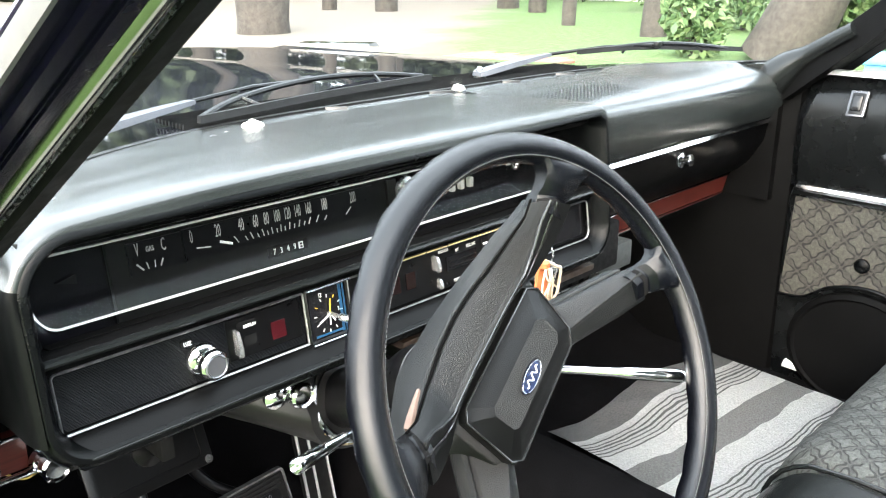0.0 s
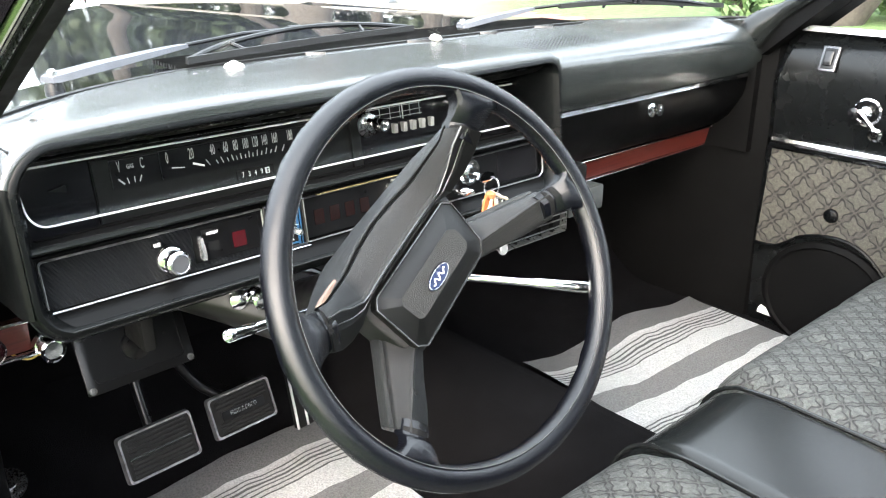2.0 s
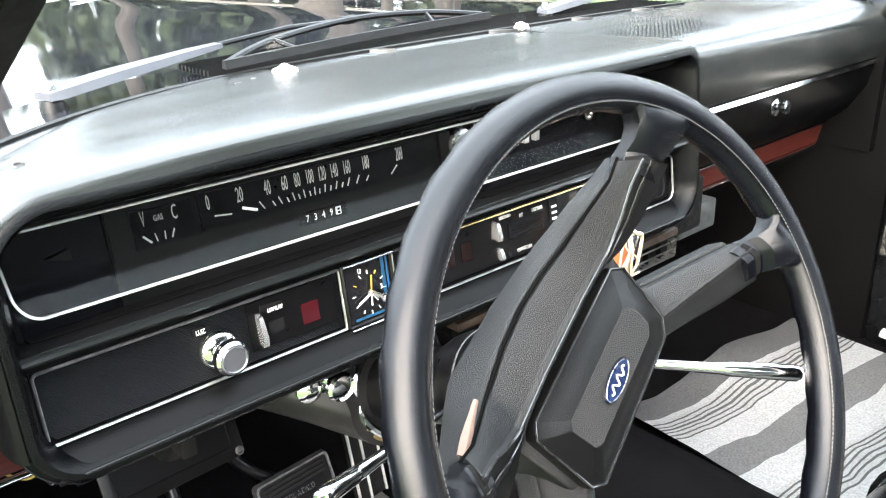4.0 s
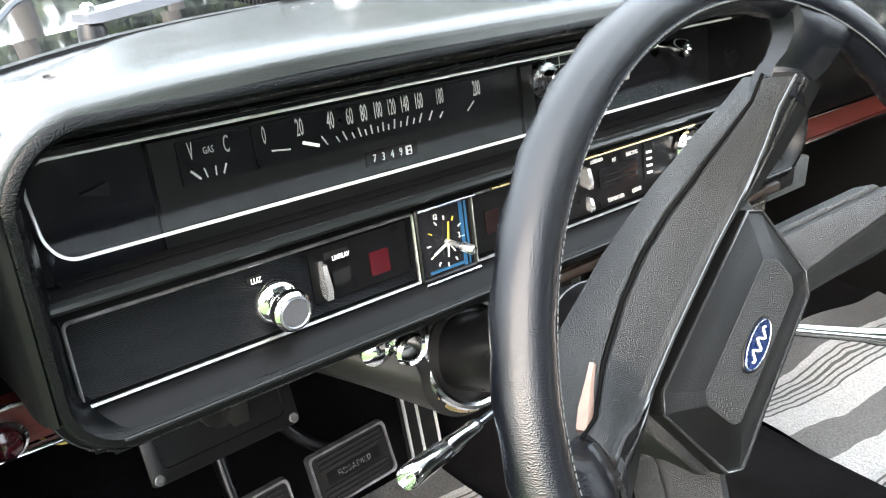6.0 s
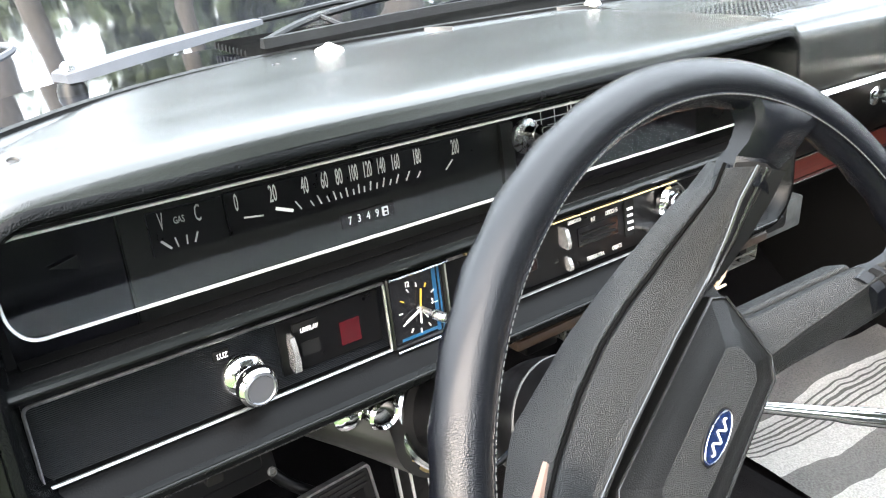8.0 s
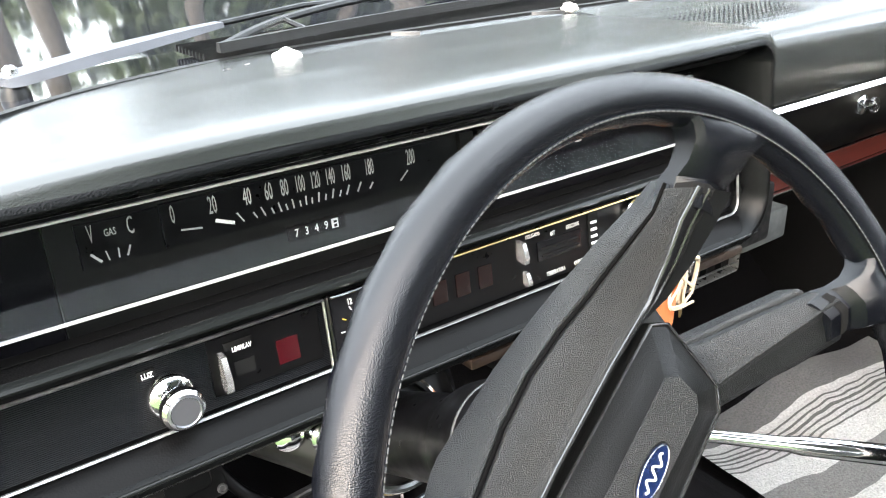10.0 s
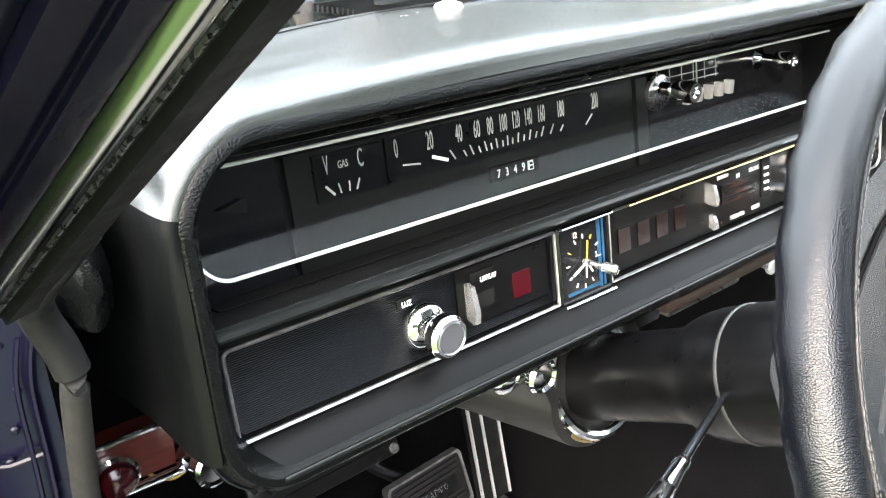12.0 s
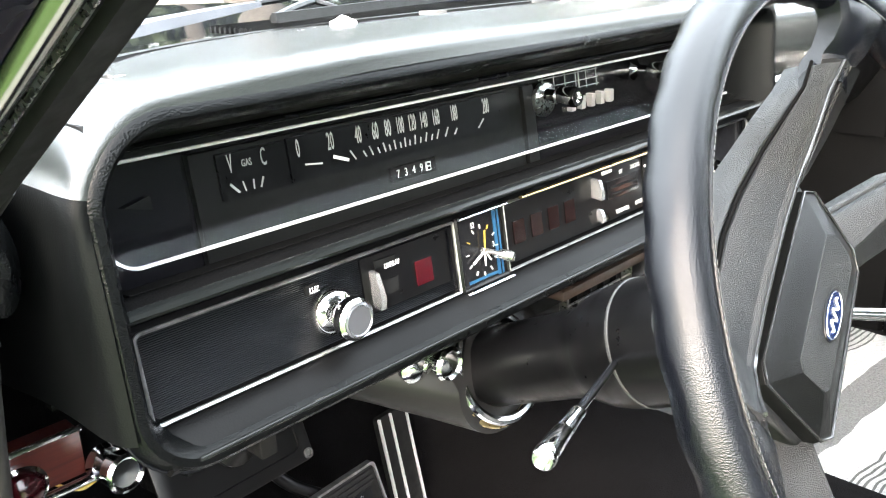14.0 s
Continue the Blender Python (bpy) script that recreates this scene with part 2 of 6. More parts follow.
# ---- builders ----
def part(name, bm, material, parent=None, label="", smooth=True, loc=None):
    me = bpy.data.meshes.new(name)
    bmesh.ops.recalc_face_normals(bm, faces=bm.faces)
    bm.to_mesh(me)
    bm.free()
    me.materials.append(material)
    if smooth:
        me.polygons.foreach_set("use_smooth", [True] * len(me.polygons))
        me.set_sharp_from_angle(angle=radians(38 if smooth is True else smooth))
    ob = new(name, me)
    if parent:
        ob.parent = parent
    if label:
        ob["label"] = label
    return ob


def thing(name, label, category, loc=(0, 0, 0), group="", kind=""):
    e = new(name)
    e.location = loc
    e.empty_display_size = 0.02
    return tagged(e, label, category, group, kind)


def box(x0, x1, y0, y1, z0, z1, bev=0.0, seg=2, m=None, bm=None):
    bm = bm or bmesh.new()
    r = bmesh.ops.create_cube(bm, size=1)
    vs = r["verts"]
    for v in vs:
        v.co = Vector(((x0 + x1) / 2 + v.co.x * (x1 - x0), (y0 + y1) / 2 + v.co.y * (y1 - y0), (z0 + z1) / 2 + v.co.z * (z1 - z0)))
    if bev:
        es = {e for v in vs for e in v.link_edges}
        rb = bmesh.ops.bevel(bm, geom=list(es), offset=bev, segments=seg, affect="EDGES", profile=0.5)
        vs = {v for v in vs if v.is_valid} | set(rb["verts"])
    if m is not None:
        for v in vs:
            v.co = m @ v.co
    return bm


def frame_axes(d):
    d = Vector(d).normalized()
    u = d.cross(Vector((0, 0, 1)))
    if u.length < 1e-3:
        u = d.cross(Vector((0, 1, 0)))
    u.normalize()
    return u, d.cross(u).normalized(), d


def crease(bm, degrees=24, off=0.0007):
    """Rounds the sharp edges of a moulding."""
    bmesh.ops.recalc_face_normals(bm, faces=bm.faces)
    es = [e for e in bm.edges if len(e.link_faces) == 2 and e.calc_face_angle(0) > radians(degrees)]
    bmesh.ops.bevel(bm, geom=es, offset=off, segments=2, affect="EDGES", profile=0.5, clamp_overlap=True)
    return bm


def lathe(profile, base, axis, seg=24, bm=None, cap=True):
    """profile: (radius, distance along the axis)."""
    bm = bm or bmesh.new()
    u, w, d = frame_axes(axis)
    base = Vector(base)
    rings = []
    for r, h in profile:
        rings.append([bm.verts.new(base + d * h + (u * math.cos(a) + w * math.sin(a)) * max(r, 1e-5)) for a in [2 * math.pi * i / seg for i in range(seg)]])
    for a, b in zip(rings, rings[1:]):
        for i in range(seg):
            bm.faces.new((a[i], a[(i + 1) % seg], b[(i + 1) % seg], b[i]))
    if cap:
        bm.faces.new(rings[0])
        bm.faces.new(rings[-1])
    return bm


def spline(pts, n=6):
    pts = [Vector(p) for p in pts]
    out = []
    for i in range(len(pts) - 1):
        p0, p1, p2, p3 = pts[max(i - 1, 0)], pts[i], pts[i + 1], pts[min(i + 2, len(pts) - 1)]
        for k in range(n):
            t = k / n
            out.append(0.5 * ((2 * p1) + (p2 - p0) * t + (2 * p0 - 5 * p1 + 4 * p2 - p3) * t * t + (3 * p1 - p0 - 3 * p2 + p3) * t ** 3))
    return out + [pts[-1]]


def tube(pts, r, seg=10, closed=False, bm=None):
    """A round bar along points; r: one radius or one for each point."""
    bm = bm or bmesh.new()
    pts = [Vector(p) for p in pts]
    n = len(pts)
    rs = r if isinstance(r, (list, tuple)) else [r] * n
    rings, u = [], None
    for i, p in enumerate(pts):
        a = pts[i - 1] if (i or closed) else pts[0]
        b = pts[(i + 1) % n] if (i < n - 1 or closed) else pts[-1]
        d = (b - a).normalized()
        if u is None:
            u, w, _ = frame_axes(d)
        else:
            u = (u - d * u.dot(d)).normalized()
            w = d.cross(u)
        rings.append([bm.verts.new(p + (u * math.cos(t) + w * math.sin(t)) * rs[i]) for t in [2 * math.pi * k / seg for k in range(seg)]])
    for a, b in list(zip(rings, rings[1:])) + ([(rings[-1], rings[0])] if closed else []):
        for k in range(seg):
            bm.faces.new((a[k], a[(k + 1) % seg], b[(k + 1) % seg], b[k]))
    if not closed:
        bm.faces.new(rings[0])
        bm.faces.new(rings[-1])
    return bm


def loft(rings, closed_ring=True, cap=True, loop=False, bm=None):
    bm = bm or bmesh.new()
    vs = [[bm.verts.new(p) for p in r] for r in rings]
    for a, b in list(zip(vs, vs[1:])) + ([(vs[-1], vs[0])] if loop else []):
        n = len(a)
        for i in range(n if closed_ring else n - 1):
            bm.faces.new((a[i], a[(i + 1) % n], b[(i + 1) % n], b[i]))
    if cap and closed_ring and not loop:
        bm.faces.new(vs[0])
        bm.faces.new(vs[-1])
    return bm


def prism(poly, d, m, bev=0.0, seg=2):
    """A plate: a polygon in the xy of m, d thick along m's z."""
    bm = bmesh.new()
    a = [bm.verts.new((x, y, 0)) for x, y in poly]
    b = [bm.verts.new((x, y, d)) for x, y in poly]
    top = bm.faces.new(b)
    bm.faces.new(a[::-1])
    for i in range(len(a)):
        bm.faces.new((a[i], a[(i + 1) % len(a)], b[(i + 1) % len(a)], b[i]))
    if bev:
        bmesh.ops.bevel(bm, geom=list(top.edges), offset=bev, segments=seg, affect="EDGES", profile=0.5)
    bm.transform(m)
    return bm


def rrect(x0, x1, z0, z1, r, n=6):
    """A rounded rectangle as a list of (x, z), anticlockwise; r: one radius or four from bottom left on."""
    rs = r if isinstance(r, (list, tuple)) else (r,) * 4
    out = []
    for (cx, cz, a0), q in zip(((x0, z0, 180), (x1, z0, 270), (x1, z1, 0), (x0, z1, 90)), rs):
        ox, oz = cx + (q if cx == x0 else -q), cz + (q if cz == z0 else -q)
        for k in range(n + 1):
            a = radians(a0 + 90 * k / n)
            out.append((ox + q * math.cos(a), oz + q * math.sin(a)))
    return out


def ring_sweep(path, section, yoff=lambda x, z: 0.0, cant=None):
    """A frame round a closed (x, z) path; section: (outwards, y); cant: how far its face leans back with height."""
    n = len(path)
    rings = []
    for i, (x, z) in enumerate(path):
        ax, az = path[i - 1]
        bx, bz = path[(i + 1) % n]
        tx, tz = bx - ax, bz - az
        q = math.hypot(tx, tz) or 1
        ox, oz = tz / q, -tx / q
        if cant is None:
            rings.append([(x + ox * o, y + yoff(x + ox * o, z + oz * o), z + oz * o) for o, y in section])
        else:
            rings.append([(x + ox * o, y + yoff(x, z) + cant * oz * o, z + oz * o) for o, y in section])
    return loft(rings, True, False, True)


def bar_x(section, x0, x1, bm=None, n=1):
    """A length of moulding along x; section: (y, z)."""
    return loft([[(x0 + (x1 - x0) * i / n, y, z) for y, z in section] for i in range(n + 1)], bm=bm)


def roundbar(y, z, ry, rz, k=10):
    return [(y + ry * math.cos(2 * math.pi * i / k), z + rz * math.sin(2 * math.pi * i / k)) for i in range(k)]


def write(name, text, size, m, material, parent, squeeze=1.0, label="", bold=0.0):
    """Lettering as a thin mesh in the xy of m, centred."""
    cu = bpy.data.curves.new(name, "FONT")
    cu.body, cu.size, cu.extrude, cu.align_x, cu.align_y, cu.resolution_u = text, size, 0.0002, "CENTER", "CENTER", 2
    cu.offset = bold
    tmp = new("tmp_text", cu)
    bpy.context.view_layer.update()
    me = bpy.data.meshes.new_from_object(tmp.evaluated_get(bpy.context.evaluated_depsgraph_get()))
    bpy.data.objects.remove(tmp)
    bpy.data.curves.remove(cu)
    me.name = name
    me.transform(m @ Matrix.Diagonal((squeeze, 1, 1, 1)))
    me.materials.clear()
    me.materials.append(material)
    ob = new(name, me)
    ob.parent = parent
    if label:
        ob["label"] = label
    return ob


def facing(x, y, z, tilt=0.0):
    """A pose whose xy plane faces the driver; tilt: degrees by which its top leans away."""
    return pose(x, y, z, 90 - tilt, 0, 0)

# ---- the car's shell ----
CX = 0.72


def base_y(x):
    """How far ahead the foot of the windscreen lies."""
    return 0.29 - 0.22 * abs((x - CX) / 0.75) ** 4


shell = thing("car_body", "dark navy sedan body with chrome mouldings", "car body", kind="structure")


def hood_z(x, y):
    u = (x - CX) / 0.95
    return 0.945 - 0.045 * (y - 0.35) / 1.6 - 0.055 * u * u + 0.012 * math.exp(-((u / 0.12) ** 2))


def hood_mesh():
    bm = bmesh.new()
    nx, ny = 40, 30
    g = []
    for j in range(ny + 1):
        row = []
        for i in range(nx + 1):
            x = CX + 0.86 * (2 * i / nx - 1)
            y0 = base_y(x) + 0.16
            y = y0 + (2.02 - y0) * j / ny
            z = hood_z(x, y) - 0.06 * max(0, (j / ny - 0.93) / 0.07) ** 2
            row.append((x, y, z))
        g.append(row)
    top = [[bm.verts.new(p) for p in r] for r in g]
    low = [[bm.verts.new((p[0], p[1], p[2] - 0.02)) for p in r] for r in g]
    for j in range(ny):
        for i in range(nx):
            bm.faces.new((top[j][i], top[j][i + 1], top[j + 1][i + 1], top[j + 1][i]))
            bm.faces.new((low[j][i], low[j + 1][i], low[j + 1][i + 1], low[j][i + 1]))
    for a in range(nx):
        bm.faces.new((top[0][a], low[0][a], low[0][a + 1], top[0][a + 1]))
        bm.faces.new((top[ny][a], top[ny][a + 1], low[ny][a + 1], low[ny][a]))
    for a in range(ny):
        bm.faces.new((top[a][0], top[a + 1][0], low[a + 1][0], low[a][0]))
        bm.faces.new((top[a][nx], low[a][nx], low[a + 1][nx], top[a + 1][nx]))
    return bm


part("hood", hood_mesh(), HOOD, shell, "black glossy hood mirroring the trees")
for side in (-1, 1):
    xs = CX + side * 0.87
    bm = loft([[(xs, y, 0.880 - 0.03 * (y - 0.2) / 1.8), (xs + side * 0.05, y, 0.885 - 0.03 * (y - 0.2) / 1.8), (xs + side * 0.09, y, 0.85 - 0.03 * (y - 0.2) / 1.8), (xs + side * 0.11, y, 0.55), (xs, y, 0.55)]
               for y in (0.12, 0.5, 1.0, 1.5, 2.05)])
    part("fender", bm, HOOD, shell)
# bright caps at the front corners of the hood
part("fender_cap", loft([[(1.60 + a, 1.90, 0.862 + b), (1.66 + a, 1.58, 0.872 + b)] for a, b in ((0, 0), (0, 0.012), (0.035, 0.016), (0.05, 0.0))], False, False), CHROME, shell, "chrome fender ornament")
orn = part("hood_ornament", tube([(0.70 + 0.048 * math.cos(q), 1.80 + 0.030 * math.sin(q), 0.917) for q in [2 * math.pi * k / 28 for k in range(28)]], 0.004, 8, True), CHROME, shell, "chrome oval hood ornament with an upright blade")
part("ornament_blade", loft([[(0.697, 1.775, z), (0.703, 1.775, z), (0.703, 1.825 - t, z), (0.697, 1.825 - t, z)] for z, t in ((0.905, 0), (0.935, 0.012), (0.955, 0.03))]), CHROME, orn)
part("ornament_bar", tube([(0.652, 1.80, 0.917), (0.748, 1.80, 0.917)], 0.003, 8), CHROME, orn)


def cowl_strip(name, a, b, za, zb, mat, label="", th=0.006):
    """A band along the windscreen's foot between two distances ahead of it."""
    rings = []
    for i in range(49):
        x = CX + 0.80 * (2 * i / 48 - 1)
        y = base_y(x)
        rings.append([(x, y + a, za), (x, y + b, zb), (x, y + b, zb - th), (x, y + a, za - th)])
    return part(name, loft(rings), mat, shell, label)


cowl_strip("screen_seal", -0.012, 0.006, 0.9455, 0.9475, PAD, "black rubber windscreen seal", 0.012)
cowl_strip("screen_moulding", 0.007, 0.014, 0.9500, 0.9505, RUBBER, "dull windscreen moulding")
cowl_strip("cowl_panel", 0.015, 0.165, 0.944, 0.936, HOOD, "black cowl panel")
for k in range(9):
    o = 0.055 + 0.009 * k
    rings = []
    for i in range(25):
        x = CX + 0.42 * (2 * i / 24 - 1)
        y = base_y(x)
        rings.append([(x, y + o, 0.9490), (x, y + o + 0.004, 0.9475), (x, y + o + 0.004, 0.942), (x, y + o, 0.942)])
    part("cowl_louvre", loft(rings), MATTE, shell)

# windscreen pillars: base and top of the inner edge; the right one is mirrored
PILLARS = {-1: (Vector((-0.0851, -0.0235, 0.90)), Vector((0.0387, -0.5657, 1.31))), 1: (Vector((-0.012, 0.085, 0.90)), Vector((0.115, -0.43, 1.31)))}


def pillar_bar(off, wid, thick, mat, name, label="", side=-1, b0=0.0, b1=1.0):
    """A bar along the pillar; off, wid: place across it from its inner edge outwards; thick: (inner, outer) depth."""
    PB, PT = PILLARS[side]
    d = (PT - PB).normalized()
    out = Vector((-1, -0.15, -0.2))
    out = (out - d * out.dot(d)).normalized()
    nrm = d.cross(out).normalized()
    rings = []
    for k in range(7):
        f = b0 + (b1 - b0) * k / 6
        p = PB.lerp(PT, f) + out * off
        r = [p + nrm * thick[0], p + out * wid * 0.25 + nrm * (thick[0] - 0.003), p + out * wid * 0.75 + nrm * (thick[0] - 0.003), p + out * wid + nrm * thick[0],
             p + out * wid + nrm * thick[1], p + nrm * thick[1]]
        if side > 0:
            r = [Vector((2 * CX - q.x, q.y, q.z)) for q in r]
        rings.append(r)
    return part(name, loft(rings), mat, shell, label)


pillar_bar(-0.002, 0.0140, (-0.006, 0.004), RUBBER, "pillar_seal", "black rubber door seal on the pillar")
pillar_bar(0.0123, 0.0030, (-0.006, 0.000), RUBBER, "pillar_lip")
pillar_bar(0.0156, 0.0012, (-0.006, 0.001), STEEL, "pillar_bead", "thin bright bead")
pillar_bar(0.0172, 0.0060, (-0.006, -0.001), RUBBER, "pillar_lip")
PB, PT = PILLARS[-1]
PD = (PT - PB).normalized()
PO = Vector((-1, -0.15, -0.2))
PO = (PO - PD * PO.dot(PD)).normalized()
PN = PD.cross(PO).normalized()
part("pillar_moulding", loft([[PB.lerp(PT, f) + PO * (0.02975 + 0.0062 * math.cos(q)) + PN * (0.0085 * math.sin(q) - 0.003) for q in [math.pi * k / 12 for k in range(13)]] for f in [k / 6 for k in range(7)]]), TEALCHROME, shell, "bright drip moulding mirroring grass")
pillar_bar(0.0365, 0.0120, (-0.010, 0.001), NAVY, "pillar_skin", "navy painted pillar")
pillar_bar(0.0488, 0.0016, (-0.010, 0.003), NAVY, "pillar_ridge")
pillar_bar(0.0507, 0.0016, (-0.010, 0.002), NAVY, "pillar_ridge")
pillar_bar(0.0526, 0.0110, (-0.010, 0.001), NAVY, "pillar_skin")
pillar_bar(0.0640, 0.0025, (-0.010, 0.003), NAVY, "pillar_ridge")
pillar_bar(0.0668, 0.0110, (-0.010, 0.000), NAVY, "pillar_skin")
pillar_bar(0.0781, 0.0026, (-0.004, 0.001), plain("pale_edge_paint", (0.10, 0.10, 0.095), 0.5), "pillar_edge", "pale edge of the pillar")
for off, wid, th in ((0.0, 0.020, (-0.020, 0.03)), (0.022, 0.016, (-0.008, 0.022)), (0.040, 0.022, (-0.016, 0.02)), (0.064, 0.034, (-0.014, 0.02))):
    pillar_bar(off, wid, th, KICK, "pillar_lining", "", 1)
part("pillar_foot", tube(spline([(1.45, 0.13, 0.84), (1.447, 0.105, 0.90), (1.446, 0.07, 0.938), (1.44, 0.02, 0.972), (1.415, -0.06, 1.02)], 5), [0.030 + 0.012 * math.sin(math.pi * min(1, k / 14)) - 0.0008 * k for k in range(21)], 14), SMOOTH, shell, "rounded black foot of the pillar")

# unseen roof and rear, over and behind the view, added to shade the cabin
part("roof", box(0.10, 1.34, -2.1, -0.565, 1.33, 1.38, 0.02), LINER, shell, "unseen grey roof lining, added for shade")
part("rear_panel", box(0.0, 1.45, -2.12, -2.06, 0.3, 1.0), LINER, shell)
for x0, x1, y1 in ((-0.10, -0.01, -1.30), (1.47, 1.58, -1.22)):
    part("rear_side_panel", box(x0, x1, -2.12, y1, 0.28, 0.93, 0.02), NAVY, shell)
    part("rear_pillar", loft([[(x, -2.1, z), (x + 0.06, -2.1, z), (x + 0.06, -1.88 - f, z), (x, -1.88 - f, z)] for x, z, f in ((x0 + 0.02, 0.93, 0.0), (0.12 if x0 < 0 else 1.26, 1.335, 0.08))]), NAVY, shell)
part("door_sill", box(-0.10, 0.0, -1.5, 0.02, 0.24, 0.30, 0.01), NAVY, shell)
part("door_sill", box(1.46, 1.60, -1.5, 0.1, 0.20, 0.27, 0.01), NAVY, shell)
# the screen's glass
rings = []
for k in range(9):
    f = k / 8
    row = []
    for i in range(33):
        s = 2 * i / 32 - 1
        x0, x1 = CX + 0.73 * s, CX + 0.60 * s
        y0 = base_y(x0) + 0.004
        y1 = -0.51 - 0.05 * abs(s) ** 4
        row.append((x0 + (x1 - x0) * f, y0 + (y1 - y0) * f, 0.95 + 0.37 * f))
    rings.append(row)
ws = part("windscreen", loft(rings, False, False), WSCREEN, shell, "clear laminated windscreen")
ws.visible_shadow = False

# front door jamb below the pillar
part("door_jamb", loft([[(-0.077, 0.022, z), (-0.11, 0.035 + (0.86 - z) * 0.1, z), (-0.16, 0.12, z), (-0.16, 0.20, z), (-0.070, 0.20, z)] for z in (0.30, 0.5, 0.7, 0.83, 0.885)]), NAVY, shell, "navy painted door jamb with scuffs")
part("jamb_seal", tube(spline([(-0.074, 0.085, 0.30), (-0.074, 0.06, 0.6), (-0.074, 0.03, 0.736), (-0.072, 0.004, 0.835), (-0.070, 0.0, 0.846)], 6), 0.0065, 10), GREYSEAL, shell, "worn grey door seal")
part("corner_seal", tube(spline([(-0.0715, -0.075, 0.940), (-0.0795, -0.040, 0.914), (-0.0815, -0.014, 0.897), (-0.0790, -0.002, 0.882), (-0.0735, 0.002, 0.866), (-0.0705, 0.002, 0.852)], 6), [0.0045 + 0.0035 * min(1, k / 14) for k in range(31)], 12), RUBBER, shell, "black rubber seal turning the corner")
part("corner_pad", loft([[(-0.050 + 0.014 * r * math.cos(a), 0.052 + t, 0.880 + 0.034 * r * math.sin(a)) for a in [2 * math.pi * k / 20 for k in range(20)]] for r, t in ((0.3, -0.03), (0.8, -0.022), (1.0, 0.0), (1.0, 0.05))]), VINYL, shell, "padded corner beside the dash")
for dx in (0.0, -0.006):
    part("jamb_flange", tube(spline([(-0.080 + dx, 0.018, 0.868), (-0.0845 + dx, 0.022, 0.842), (-0.0850 + dx, 0.023, 0.80), (-0.0860 + dx, 0.024, 0.74), (-0.0865 + dx, 0.024, 0.55), (-0.0865 + dx, 0.024, 0.32)], 6), 0.0013, 6), NAVY, shell)
part("jamb_crease", tube([(-0.0865, 0.022, 0.806), (-0.100, 0.027, 0.803), (-0.118, 0.045, 0.799)], 0.0013, 6), NAVY, shell)
for x, y, z in ((-0.092, 0.028, 0.863), (-0.0895, 0.028, 0.839), (-0.0945, 0.029, 0.819), (-0.0995, 0.030, 0.803)):
    part("jamb_bolt", lathe([(0.0022, -0.002), (0.0022, 0.0012), (0.0010, 0.002)], (x, y, z), (-0.3, -1, 0), 10), NAVY, shell)

# the driver's door stands open, unseen beside the view, added to block side light
DM = Matrix.Translation((-0.20, 0.10, 0)) @ pose(0, 0, 0, 0, 0, 180)
part("open_door", box(0.0, 1.05, -0.07, 0.07, 0.30, 0.93, 0.03, m=DM), NAVY, shell, "unseen navy driver's door, open, blocking side light")
part("open_door_trim", box(0.03, 1.0, 0.072, 0.09, 0.34, 0.90, 0.01, m=DM), VINYL, shell)

# floor
floor = thing("floor", "black carpeted cabin floor with a hump", "floor", kind="structure")


def floor_z(x, y):
    h = 0.285
    h += 0.115 * math.exp(-(((x - 0.70) / 0.14) ** 4)) * min(1, max(0, (y + 0.9) / 0.5))
    h += max(0, y - 0.33) ** 1.3 * 1.3
    return h


bm = bmesh.new()
vs = [[bm.verts.new((-0.06 + 1.56 * i / 48, -1.2 + 1.85 * j / 50, floor_z(-0.06 + 1.56 * i / 48, -1.2 + 1.85 * j / 50))) for i in range(49)] for j in range(51)]
for j in range(50):
    for i in range(48):
        bm.faces.new((vs[j][i], vs[j][i + 1], vs[j + 1][i + 1], vs[j + 1][i]))
part("carpet", bm, CARPET, floor)
part("firewall", box(-0.06, 1.5, 0.52, 0.55, 0.30, 0.885), CARPET, floor)
part("kick_panel", box(-0.075, -0.05, 0.10, 0.56, 0.28, 0.92, 0.004), KICK, floor, "black kick panel")
part("kick_panel", loft([[(1.475, 0.045, z), (1.50, 0.03, z), (1.52, 0.56, z), (1.47, 0.56, z), (1.44 + 0.02 * (z < 0.6), 0.20, z)] for z in (0.28, 0.45, 0.62, 0.80, 0.90)]), KICK, floor, "black kick panel")
part("floor_button", lathe([(0.028, 0), (0.028, 0.006), (0.014, 0.008), (0.014, 0.014), (0.004, 0.014)], (0.0, 0.42, 0.345), (0, -0.5, 1), 18), STEEL, floor, "round metal dip switch")
part("sill_clip", tube([(1.466, 0.004, 0.318), (1.466, -0.016, 0.314), (1.466, -0.050, 0.310)], [0.010, 0.007, 0.004], 8), WHITE, floor, "white plastic clip")


